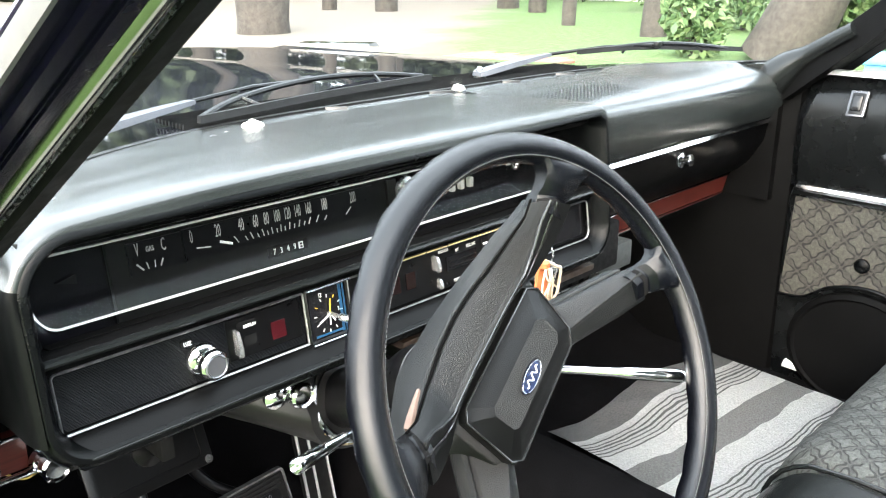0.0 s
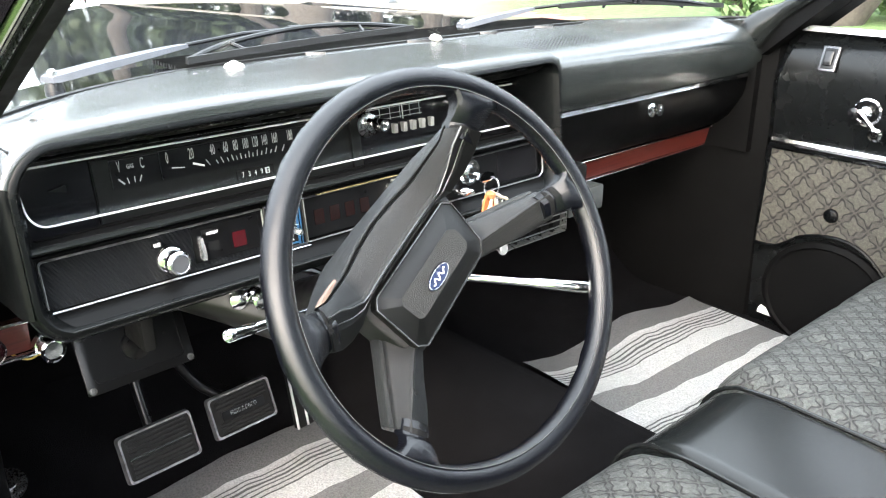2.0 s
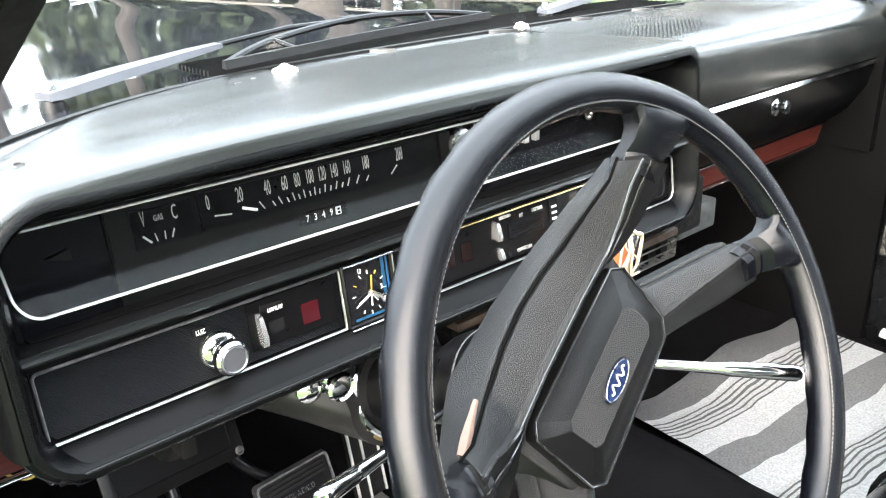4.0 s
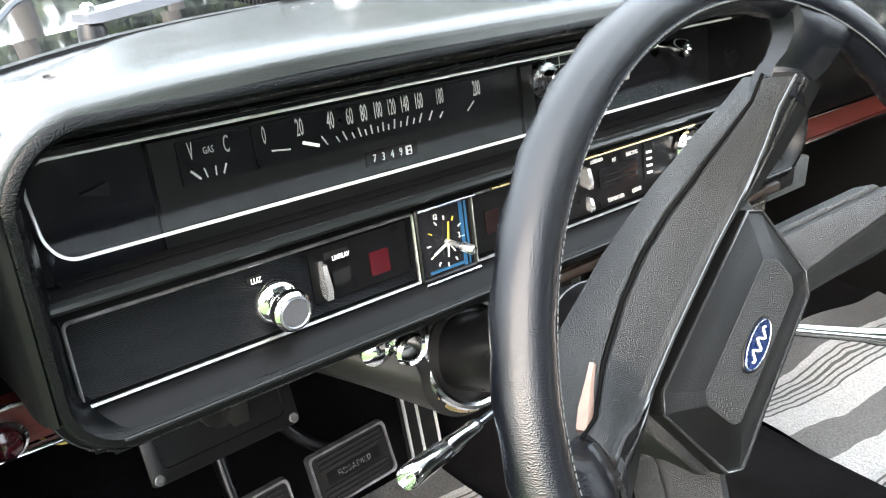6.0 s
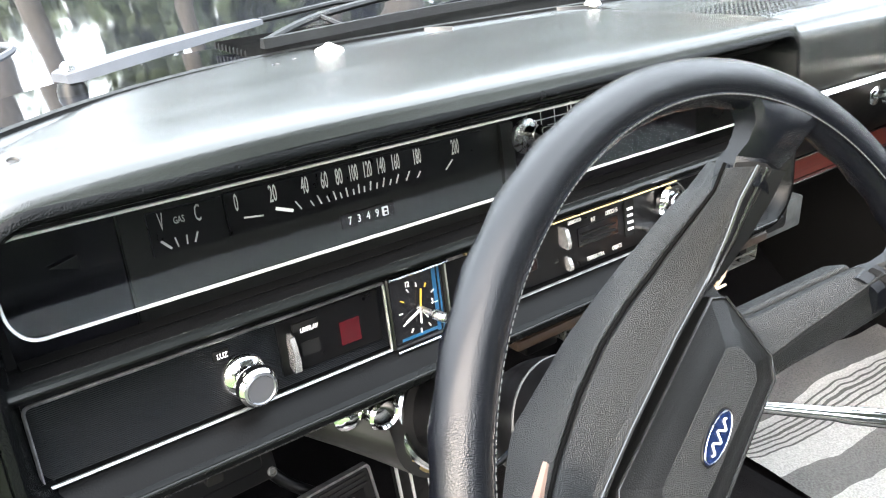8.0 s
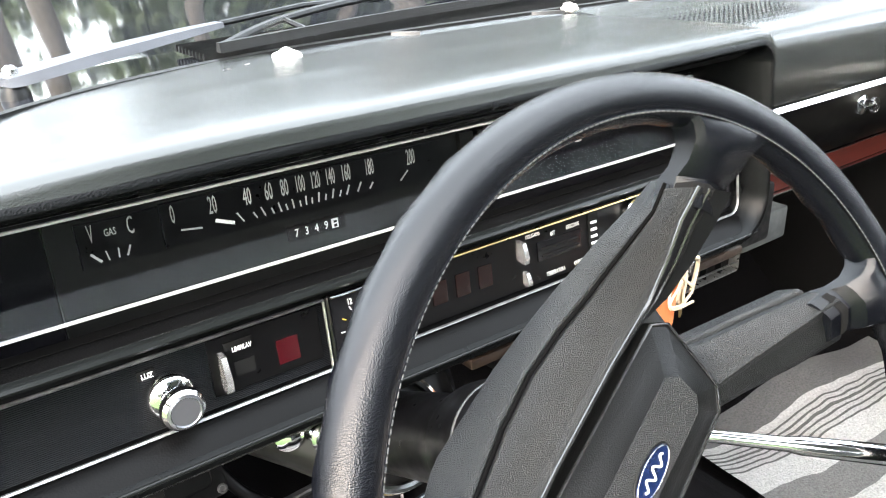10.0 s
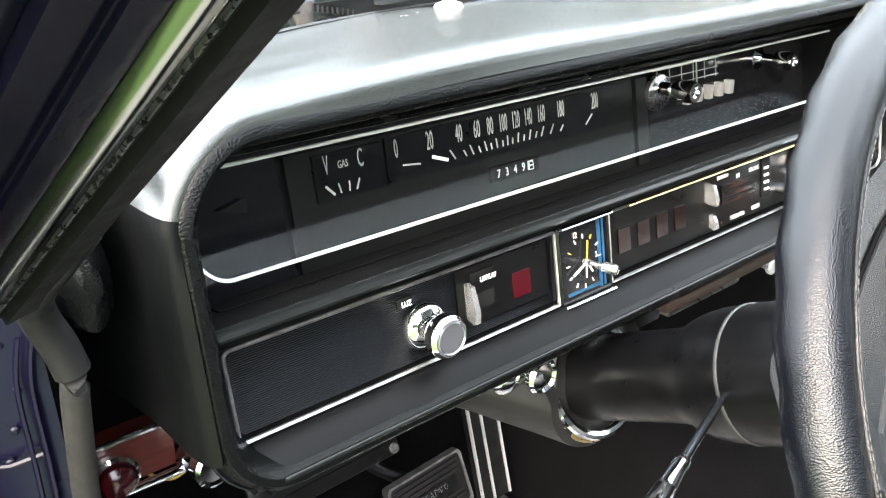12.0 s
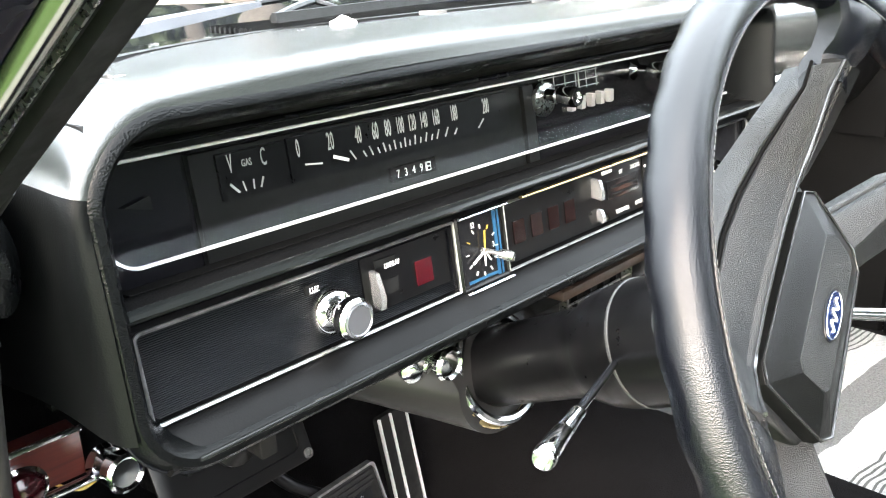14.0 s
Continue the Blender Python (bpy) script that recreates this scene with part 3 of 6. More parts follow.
def mat_cloth(name, label, x0, x1, yfront, length, turn, wave, cut):
    """A towel that lies on the floor; local y runs back from its front edge."""
    e = thing(name, label, "floor mat", (0, 0, 0), "striped towels on the floor")
    bm = bmesh.new()
    nx, ny = 40, 50
    M = pose((x0 + x1) / 2, yfront, 0, 0, 0, turn)
    Mi = M.inverted()
    top = []
    for j in range(ny + 1):
        row = []
        for i in range(nx + 1):
            lx = (x1 - x0) * (i / nx - 0.5)
            ly = -length * j / ny
            edge = 0.006 * noise.noise((lx * 14, ly * 14, 3))
            p = M @ Vector((lx + edge, ly + edge + cut * math.sin(lx * 9), 0))
            z = floor_z(p.x, p.y) + 0.012 + wave * (0.5 + 0.5 * math.sin(p.x * 16 + p.y * 7)) * max(0, 1 + ly / 0.35) + 0.006 * noise.noise((p.x * 9, p.y * 9, 1))
            row.append(Mi @ Vector((p.x, p.y, z)))
        top.append(row)
    vs = [[bm.verts.new(p) for p in r] for r in top]
    for j in range(ny):
        for i in range(nx):
            bm.faces.new((vs[j][i], vs[j][i + 1], vs[j + 1][i + 1], vs[j + 1][i]))
    bmesh.ops.solidify(bm, geom=bm.faces[:], thickness=0.008)
    ob = part("cloth", bm, TOWEL, e)
    ob.matrix_local = M
    return e


mat_cloth("floor_mat", "grey and white striped terry towel on the passenger floor", 0.90, 1.44, 0.185, LEN, -5, 0.022, 0.008)
mat_cloth("floor_mat", "grey and white striped terry towel under the pedals", 0.08, 0.485, 0.325, LEN, 0, 0.006, 0.006)

# ---- dashboard ----
dash = thing("dashboard", "black padded car dashboard with chrome trim", "dashboard")
XL, XR, ZB, ZT = -0.0225, 0.737, 0.752, 0.957


def lean0(z):
    """How far the pod's front lies back at a height."""
    return -0.009 * (0.86 - z) / 0.1


def sag(x, z):
    """How far the pod's top dips towards its outer corner."""
    return -0.011 * max(0.0, 1 - (x - XL) / 0.24) ** 2 * min(1.0, max(0.0, (z - 0.86) / 0.07))


def fold(x, y):
    """Soft waves in the padding, long across the car."""
    return noise.noise((x * 2.6, y * 24.0, 0.7)) + 0.5 * noise.noise((x * 5.0 + 3, y * 55.0, 2.0))


def pad_back(x):
    """Where the padding ends before the windscreen; it leaves room for the defroster slot."""
    k = min(1.0, max(0.0, (x - 0.335) / 0.03)) * min(1.0, max(0.0, (1.13 - x) / 0.05))
    return base_y(x) + 0.010 - 0.040 * k


def pod_skin(first, last):
    """The padded skin: over the top, round the left corner and down the side."""
    path = []
    for k in range(7):
        a = radians(15 * k)
        path.append((XR - 0.03 + 0.03 * math.cos(a), ZT - 0.03 + 0.03 * math.sin(a), math.cos(a), math.sin(a)))
    for k in range(1, 24):
        path.append((XR - 0.03 - (XR - 0.03 - XL - 0.05) * k / 24, ZT, 0.0, 1.0))
    for k in range(13):
        a = radians(90 + 7.5 * k)
        path.append((XL + 0.05 + 0.05 * math.cos(a), ZT - 0.05 + 0.05 * math.sin(a), math.cos(a), math.sin(a)))
    for z in (0.89, 0.87, 0.84, 0.81, 0.785):
        path.append((XL, z, -1.0, 0.0))
    rings = []
    for x, z, nx, nz in path[first:last]:
        yb = max(pad_back(x), 0.10)
        front = [(-0.0105, -0.0045), (-0.0085, -0.001), (-0.005, 0.0015), (0.000, 0.0030), (0.008, 0.0040), (0.02, 0.0045)]
        top = [(0.02 + (yb - 0.02) * k / 14, 0.0045 - 0.0120 * (k / 14) ** 1.4 + 0.0012 * fold(x, 0.02 + (yb - 0.02) * k / 14) * min(1, k / 4)) for k in range(1, 15)] + [(yb, -0.036), (0.02, -0.013), (-0.003, -0.010)]
        side = [(0.02 + 0.105 * k / 14, 0.0045 + 0.0155 * (k / 14) ** 1.8) for k in range(1, 15)] + [(0.125, 0.004), (0.02, -0.006), (-0.003, -0.008)]
        front = [(p[0] + lean0(z) * (1 - k / 6), p[1]) for k, p in enumerate(front)]
        f = max(0.0, -nx) ** 1.5
        sec = front + [(p[0] * (1 - f) + q[0] * f, p[1] * (1 - f) + q[1] * f) for p, q in zip(top, side)]
        rings.append([(x + nx * o, y, z + nz * o + sag(x, z)) for y, o in sec])
    return loft(rings)


part("top_pad", pod_skin(0, 41), PAD, dash, "glossy black padded top mirroring the sky", smooth=60)
# the same skin, in the vinyl darkened for its shaded side
part("side_pad", pod_skin(40, 48), SHADED_SIDE, dash, smooth=60)


def right_pad():
    rings = []
    for i in range(31):
        x = XR - 0.004 + (1.462 - XR) * i / 30
        yb = pad_back(x)
        e = max(0, (x - 1.40) / 0.062)
        dz = -0.02 * e * e
        c = 0.024 * (x - XR)
        mid = max(0.135, yb * 0.55 + 0.02)
        sec = [(yb, 0.950), (yb * 0.88, 0.949), (max(yb * 0.72, mid + 0.005), 0.9475), (mid, 0.9452), (0.125, 0.9435 - 0.2 * c), (0.108, 0.9418 - 0.4 * c), (0.095, 0.9392 - 0.6 * c), (0.085, 0.9355 - 0.8 * c), (0.0775, 0.9305 - c), (0.0735, 0.9250 - c), (0.0715, 0.9170 - c), (0.0705, 0.9030 - 0.8 * c), (0.0705, 0.8820 - 0.4 * c), (0.0725, 0.8680), (0.0770, 0.8540), (0.084, 0.842), (0.12, 0.838), (0.2 if yb > 0.22 else yb, 0.90)]
        rings.append([(x, y, z + dz * (1 if z > 0.9 else 0)) for y, z in sec])
    return loft(rings)


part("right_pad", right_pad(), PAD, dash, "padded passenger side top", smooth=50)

# speaker holes in the top
bm = bmesh.new()
for i in range(26):
    for j in range(11):
        x, y = 0.750 + 0.0092 * i + 0.004 * (j % 2), 0.108 + 0.0100 * j
        if y < base_y(x) - 0.02:
            lathe([(0.0014, 0), (0.0014, 0.0008)], (x, y, 0.9426 + 0.056 * (y - 0.115)), (0, 0, 1), 6, bm)
tagged(part("speaker_perforation", bm, CARPET, dash, smooth=False), kind="stuff")

# frame of the instrument pod
RIM = [(x, z + sag(x, z)) for x, z in rrect(XL, XR, ZB, ZT, (0.045, 0.05, 0.03, 0.05), 10)]
SEC = [(-0.001, 0.03), (0.0, 0.004), (-0.0008, -0.002), (-0.003, -0.0075), (-0.0065, -0.0108), (-0.0110, -0.0112), (-0.0138, -0.0085), (-0.0165, -0.001), (-0.0205, 0.012), (-0.0235, 0.035), (-0.0235, 0.10), (-0.001, 0.10)]
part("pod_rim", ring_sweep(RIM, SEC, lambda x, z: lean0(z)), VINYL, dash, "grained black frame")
# thin bead, added to catch the highlight along the frame's outer edge
part("rim_piping", tube([(x, -0.001 + lean0(z), z) for x, z in RIM], 0.0011, 8, True), WHEEL, dash)
part("pod_back", box(XL + 0.01, XR - 0.01, 0.115, 0.125, ZB, 0.945), MATTE, dash)
part("pod_floor", loft([[(x, -0.012, ZB - 0.0), (x, 0.03, ZB - 0.014), (x, 0.12, ZB - 0.02), (x, 0.12, ZB + 0.01), (x, 0.0, ZB + 0.012)] for x in (XL + 0.03, 0.2, 0.5, XR - 0.03)]), VINYL, dash)
part("pod_floor_trim", bar_x(roundbar(-0.0205, ZB + 0.0125, 0.0016, 0.0016), 0.012, 0.70), SMOOTH, dash)
# visor's lining above the gauges
part("visor_lining", loft([[(x, 0.002, 0.944 + sag(x, 0.95)), (x, 0.03, 0.928), (x, 0.085, 0.912), (x, 0.105, 0.914), (x, 0.105, 0.94), (x, 0.01, 0.950 + sag(x, 0.95))] for x in (XL + 0.015, 0.04, 0.1, 0.2, 0.5, XR - 0.015)]), MATTE, dash)
part("visor_lip", bar_x(roundbar(0.066, 0.9145, 0.003, 0.0022), 0.0, 0.715), VINYL, dash)

# chrome frame of the gauge window, leaning back
S1, S2 = (0.076, 0.905), (0.036, 0.855)


def lean(x, z):
    f = (z - S2[1]) / (S1[1] - S2[1])
    return S2[0] + f * (S1[0] - S2[0])


BEZ = rrect(0.0075, 0.722, S2[1], S1[1], (0.016, 0.01, 0.010, 0.017), 8)
part("gauge_bezel", ring_sweep(BEZ, [(0.0010, 0.0008), (0.0010, -0.0003), (0.0006, -0.0008), (-0.0006, -0.0008), (-0.0010, -0.0003), (-0.0010, 0.0008)], lean, 0.22), plain("frame_chrome", (0.60, 0.60, 0.58), 0.36, 0.35, 0.05, 40), dash, "thin chrome frame")
bm = loft([[(x, lean(0, z) + 0.001, z) for x in (0.0085, 0.721)] for z in (S2[1] + 0.001, S1[1] - 0.001)], False, False)
lens = part("gauge_lens", bm, LENS, dash, "clear plastic cover", smooth=False)
lens.visible_shadow = False
GT = 8.0


def gy(z, d=0.0):
    """Depth of the gauge face at that height."""
    return 0.100 + (z - 0.87) * math.tan(radians(GT)) - d


def gface(x0, x1, z0, z1, d, mat, name, label="", th=0.003):
    bm = loft([[(x0, gy(z, d), z), (x1, gy(z, d), z), (x1, gy(z, d - th), z), (x0, gy(z, d - th), z)] for z in (z0, z1)])
    return part(name, bm, mat, dash, label, smooth=False)


gface(0.003, 0.724, 0.802, 0.915, 0.0, GLOSS, "gauge_back")
gface(0.092, 0.425, 0.806, 0.8955, 0.006, FACE, "gauge_plate", "charcoal gauge plate", 0.006)
gface(0.110, 0.164, 0.8625, 0.8925, 0.0085, DARK, "fuel_dial", "", 0.003)
gface(0.166, 0.405, 0.8625, 0.8935, 0.0085, DARK, "speed_dial", "", 0.003)
gface(0.4255, 0.44, 0.810, 0.895, 0.010, FACE, "gauge_divider", "", 0.01)
# shineless black closes the window's recess and keeps it dark
part("gauge_shelf", loft([[(x, 0.0185, 0.8490), (x, 0.036, 0.8455), (x, 0.0965, 0.8065), (x, 0.0965, 0.8025), (x, 0.037, 0.841), (x, 0.0185, 0.8482)] for x in (0.006, 0.722)]), RECESS_BLACK, dash, smooth=False)
part("window_end", loft([[(0.722, lean(0, z), z), (0.722, 0.11, z), (0.73, 0.11, z), (0.73, lean(0, z), z)] for z in (0.84, 0.91)]), RECESS_BLACK, dash, smooth=False)
part("window_end", loft([[(0.006, lean(0, z) + 0.004, z), (0.006, 0.11, z), (-0.002, 0.11, z), (-0.002, lean(0, z) + 0.004, z)] for z in (0.84, 0.91)]), RECESS_BLACK, dash, smooth=False)
part("indicator_arrow", prism([(0, 0), (0.018, -0.0045), (0.018, 0.0045)], 0.001, facing(0.045, gy(0.872, 0.004), 0.872, GT)), FACE, dash, "dim turn arrow")


def gtext(t, x, z, size, sq=0.5, d=0.0092, name="dial_numeral", mat=PRINT):
    return write(name, t, size, facing(x, gy(z, d), z, GT), mat, dash, sq)


for t, x in (("0", 0.174), ("20", 0.203), ("40", 0.2295), ("60", 0.2465), ("80", 0.2595), ("100", 0.2725), ("120", 0.2855), ("140", 0.2985), ("160", 0.3125), ("180", 0.334), ("200", 0.374)):
    gtext(t, x, 0.8850, 0.0185, 0.30 if len(t) > 2 else 0.35)
gtext("V", 0.119, 0.8850, 0.0175, 0.34)
gtext("C", 0.145, 0.8850, 0.0175, 0.38)
gtext("GAS", 0.1315, 0.8840, 0.0070, 0.62)


def gtick(x0, z0, x1, z1, w, name="dial_tick", mat=PRINT, d=0.0095):
    a, b = Vector((x0, z0)), Vector((x1, z1))
    n = (b - a).normalized()
    p = Vector((-n.y, n.x)) * w / 2
    q = [a + p, a - p, b - p, b + p]
    bm = loft([[(v.x, gy(v.y, d), v.y) for v in q], [(v.x, gy(v.y, d - 0.0006), v.y) for v in q]])
    return part(name, bm, mat, dash, smooth=False)


for i, (x, wide) in enumerate([(0.182, 1), (0.222, 1), (0.2335, 0), (0.240, 1), (0.2475, 0), (0.2535, 1), (0.259, 0), (0.2645, 1), (0.2705, 0), (0.2755, 1), (0.2805, 0), (0.2865, 1), (0.2925, 0), (0.299, 1), (0.3055, 0), (0.3125, 1), (0.323, 1), (0.334, 0), (0.366, 1)]):
    s = (x - 0.272) / 0.10
    dx, hz = 0.0085 * s * (1.0 if wide else 0.7), 0.0070 if wide else 0.0045
    if i == 0:
        gtick(0.178, 0.8735, 0.193, 0.8715, 0.0011)
    else:
        gtick(x - dx * 0.5, 0.8685, x + dx * 0.5, 0.8685 + hz, 0.0010)
gtick(0.203, 0.8745, 0.2165, 0.8695, 0.0024, "speed_needle", mat=WHITE, d=0.0105)
for x0, x1, w in ((0.1225, 0.1165, 0.0016), (0.1275, 0.1262, 0.0008), (0.134, 0.1345, 0.0008), (0.1395, 0.1425, 0.0010)):
    gtick(x0, 0.8660, x1, 0.8725, w, "fuel_tick")
# odometer
gface(0.2565, 0.306, 0.8435, 0.8545, 0.0085, MATTE, "odometer_window", "", 0.003)
for k, ch in enumerate("7349"):
    gtext(ch, 0.2635 + 0.0085 * k, 0.8490, 0.0090, 0.75, 0.0092, "odometer_digit")
gface(0.2940, 0.2995, 0.8455, 0.8525, 0.0095, PRINT, "tenths_wheel", "white tenths wheel", 0.001)
gface(0.2955, 0.2980, 0.8465, 0.8485, 0.0102, MATTE, "tenths_mark", "", 0.001)
gface(0.2955, 0.2980, 0.8497, 0.8514, 0.0102, MATTE, "tenths_mark", "", 0.001)

# radio
gface(0.441, 0.640, 0.852, 0.9, 0.004, GLOSS, "radio_plate", "black radio front", 0.004)
for z in (0.8965, 0.8885, 0.882):
    gtick(0.456, z, 0.553, z, 0.0007, "radio_scale", d=0.005)
for k in range(6):
    gtick(0.462 + 0.0175 * k, 0.880, 0.462 + 0.0175 * k, 0.8985, 0.0006, "radio_scale", d=0.005)
gtick(0.518, 0.879, 0.518, 0.9, 0.0016, "radio_pointer", d=0.006)


def turn_knob(x, z, y0, y1, r, name, mat=CHROME):
    l = y0 - y1
    bm = lathe([(r * 1.25, 0), (r * 1.25, l * 0.18), (r * 0.95, l * 0.22), (r * 0.6, l * 0.3), (r * 0.55, l * 0.5), (r * 0.8, l * 0.56), (r, l * 0.64), (r, l * 0.93), (r * 0.86, l), (r * 0.55, l), (r * 0.42, l * 0.95), (0.0001, l * 0.94)], (x, y0, z), (0, -1, 0.03), 24)
    return part(name, bm, mat, dash)


turn_knob(0.453, 0.884, 0.100, 0.052, 0.0095, "radio_knob")
turn_knob(0.613, 0.888, 0.100, 0.055, 0.0090, "radio_knob")
part("radio_ring", lathe([(0.016, 0), (0.016, 0.004), (0.012, 0.006)], (0.453, 0.092, 0.880), (0, -1, 0), 20), STEEL, dash)
for k in range(5):
    x = 0.495 + 0.0165 * k
    part("radio_button", box(x + 0.0022, x + 0.0092, 0.089, 0.10, 0.8615, 0.8745, 0.0010), BUTTON, dash, "chrome push button")

# band between the gauges and the lower panel
part("mid_band", loft([[(x, 0.034, 0.8440), (x, 0.018, 0.8478), (x, 0.006, 0.8475), (x, 0.002, 0.845), (x, 0.004, 0.8415), (x, 0.014, 0.8385), (x, 0.036, 0.834), (x, 0.036, 0.8415)] for x in (XL + 0.018, 0.3, XR - 0.018)]), KICK, dash)
part("mid_bead", bar_x(roundbar(-0.001, 0.8455, 0.005, 0.0035), XL + 0.016, XR - 0.016), SMOOTH, dash, "rolled bead")

# lower panel
LT, LB = (0.008, 0.831), (0.001, 0.7795)


def lean2(x, z):
    return LB[0] + (z - LB[1]) / (LT[1] - LB[1]) * (LT[0] - LB[0])


def lface(x0, x1, z0, z1, d, mat, name, label="", th=0.003, parent=None):
    bm = loft([[(x0, lean2(0, z) - d, z), (x1, lean2(0, z) - d, z), (x1, lean2(0, z) - d + th, z), (x0, lean2(0, z) - d + th, z)] for z in (z0, z1)])
    return part(name, bm, mat, parent or dash, label, smooth=False)


def lpath(x0, x1, z0, z1, r, name, mat=CHROME, w=0.0018):
    return part(name, ring_sweep(rrect(x0, x1, z0, z1, r, 4), [(w, 0.0018), (w, 0.0005), (0, -0.0005), (-w, 0.0005), (-w, 0.0018)], lean2), mat, dash)


part("lower_fascia", loft([[(x, 0.05, 0.836), (x, 0.012, 0.835), (x, 0.010, 0.8325), (x, 0.018, 0.831), (x, 0.012, 0.7785), (x, -0.001, 0.7770), (x, -0.0065, 0.7725), (x, -0.0140, 0.7675), (x, -0.0180, 0.7630), (x, -0.0120, 0.757), (x, 0.05, 0.755)] for x in (XL + 0.02, 0.3, XR - 0.02)]), GLOVE, dash)
LP = (0.0, 0.247)
lface(LP[0], 0.241, LB[1], LT[1], -0.008, RIBBED, "left_panel", "finely ribbed dark panel", 0.004)
lpath(0.0, 0.2395, LB[1], LT[1], (0.004, 0.001, 0.001, 0.004), "left_panel_trim", WORN, 0.0010)
lface(0.294, 0.706, LB[1] + 0.001, LT[1] - 0.001, -0.008, DARK, "right_panel", "", 0.004)
lpath(0.2945, 0.708, LB[1], LT[1], (0.001, 0.012, 0.006, 0.001), "right_panel_trim", WORN, 0.0008)
lface(0.62, 0.704, 0.784, 0.827, -0.007, GLOSS, "blank_plate", "dark green-black blank plate")
part("right_trim_tape", bar_x(roundbar(0.004, 0.834, 0.002, 0.0012), 0.31, 0.56), BRASS, dash, "yellowed edge of the trim")

LY = 0.012
knob = part("light_knob", lathe([(0.0155, 0), (0.0155, 0.004), (0.0135, 0.007), (0.008, 0.009), (0.0075, 0.017), (0.0125, 0.018), (0.0135, 0.020), (0.0135, 0.026), (0.0115, 0.0285), (0.009, 0.0285), (0.0001, 0.0255)], (0.1285, LY, 0.8005), (0, -1, 0.05), 28), CHROME, dash, "fluted chrome pull knob")
part("knob_face", lathe([(0.0112, 0), (0.0098, 0.0008), (0.0086, -0.0004), (0.0080, -0.0030), (0.0066, -0.0034), (0.0040, -0.0042), (0.0001, -0.0050)], (0.1285, LY - 0.0287, 0.8019), (0, -1, 0.05), 24), plain("bright_knob_face", (0.15, 0.155, 0.17), 0.22, 0.7, 0.04, 30), knob)
write("knob_lettering", "LUZ", 0.0050, facing(0.117, LY - 0.0012, 0.8185, 8), WHITE, dash, 0.8, bold=0.00008)
lface(0.156, 0.236, 0.788, 0.826, -0.006, DARK, "switch_plate")
lface(0.167, 0.186, 0.8168, 0.8222, -0.0045, MATTE, "switch_tag", "", 0.001)
lface(0.1115, 0.1225, 0.8155, 0.8215, -0.0066, MATTE, "knob_tag", "", 0.001)
write("switch_lettering", "LIMP/LAV", 0.0046, facing(0.1765, LY - 0.0072, 0.8195, 8), WHITE, dash, 0.72, bold=0.00006)


def toggle(x, z, h=0.020, w=0.0032, d=0.010, name="rocker_switch", a=0):
    bm = loft([[(x - w * k, LY - 0.002 - q, z + s * h / 2 - q * 0.25), (x + w * k, LY - 0.002 - q, z + s * h / 2 - q * 0.25), (x + w * k, LY + 0.004, z + s * h / 2), (x - w * k, LY + 0.004, z + s * h / 2)] for s, q, k in ((-1, d * 0.9, 0.75), (-0.3, d, 0.7), (0.4, d * 0.75, 0.6), (1, d * 0.45, 0.55))])
    return part(name, bm, ROCKER, dash, "bright metal rocker")


toggle(0.164, 0.8055, 0.023)
lface(0.172, 0.186, 0.797, 0.807, -0.0055, MATTE, "switch_slot", "", 0.001)
lface(0.2025, 0.2185, 0.7945, 0.8115, -0.005, REDLENS, "warning_lamp", "red warning lamp")
# clock
lface(0.241, 0.2945, 0.7775, 0.8315, -0.002, GLOSS, "clock_case", "", 0.01)
lpath(0.2425, 0.293, 0.7785, 0.8315, 0.001, "clock_trim", DARK, 0.0012)
part("clock_trim_bar", bar_x(roundbar(lean2(0, 0.832) - 0.003, 0.833, 0.0015, 0.0013), 0.242, 0.294), CHROME, dash)
part("clock_trim_bar", bar_x(roundbar(lean2(0, 0.777) - 0.003, 0.777, 0.0015, 0.0013), 0.242, 0.294), CHROME, dash)
CKX, CKZ = 0.2675, 0.803
for k in range(12):
    a = radians(30 * k)
    c = Vector((CKX + 0.016 * math.sin(a), CKZ + 0.018 * math.cos(a)))
    m = facing(c.x, lean2(0, c.y) + 0.0015, c.y, 8) @ pose(0, 0, 0, 0, 0, -30 * k)
    part("hour_mark", box(-0.0004, 0.0004, -0.0016, 0.0016, -0.0004, 0.0004, m=m), YELLOW if k in (1, 10) else PRINT, dash, smooth=False)
write("clock_numeral", "12", 0.006, facing(CKX - 0.008, lean2(0, 0.823) + 0.0012, 0.8235, 8), WHITE, dash, 0.7)
write("clock_numeral", "3", 0.006, facing(CKX + 0.0125, lean2(0, 0.804) + 0.0012, 0.8045, 8), WHITE, dash, 0.7)
lface(0.2825, 0.2855, 0.780, 0.829, -0.0012, CYAN, "clock_stripe", "blue stripe", 0.0008)
lface(0.2875, 0.289, 0.780, 0.829, -0.0012, CYAN, "clock_stripe", "", 0.0008)
lface(0.250, 0.2825, 0.7815, 0.7835, -0.0012, CYAN, "clock_stripe", "", 0.0008)
for ang, ln, w, mt, nm in ((8, 0.0155, 0.0013, YELLOW, "minute_hand"), (-115, 0.015, 0.0018, WHITE, "hour_hand"), (185, 0.011, 0.0012, WHITE, "second_hand"), (145, 0.010, 0.001, WHITE, "alarm_hand")):
    m = facing(CKX, lean2(0, CKZ) - 0.001, CKZ, 8) @ pose(0, 0, 0, 0, 0, -ang)
    part(nm, box(-w / 2, w / 2, -0.002, ln, -0.0003, 0.0003, m=m), mt, dash, smooth=False)
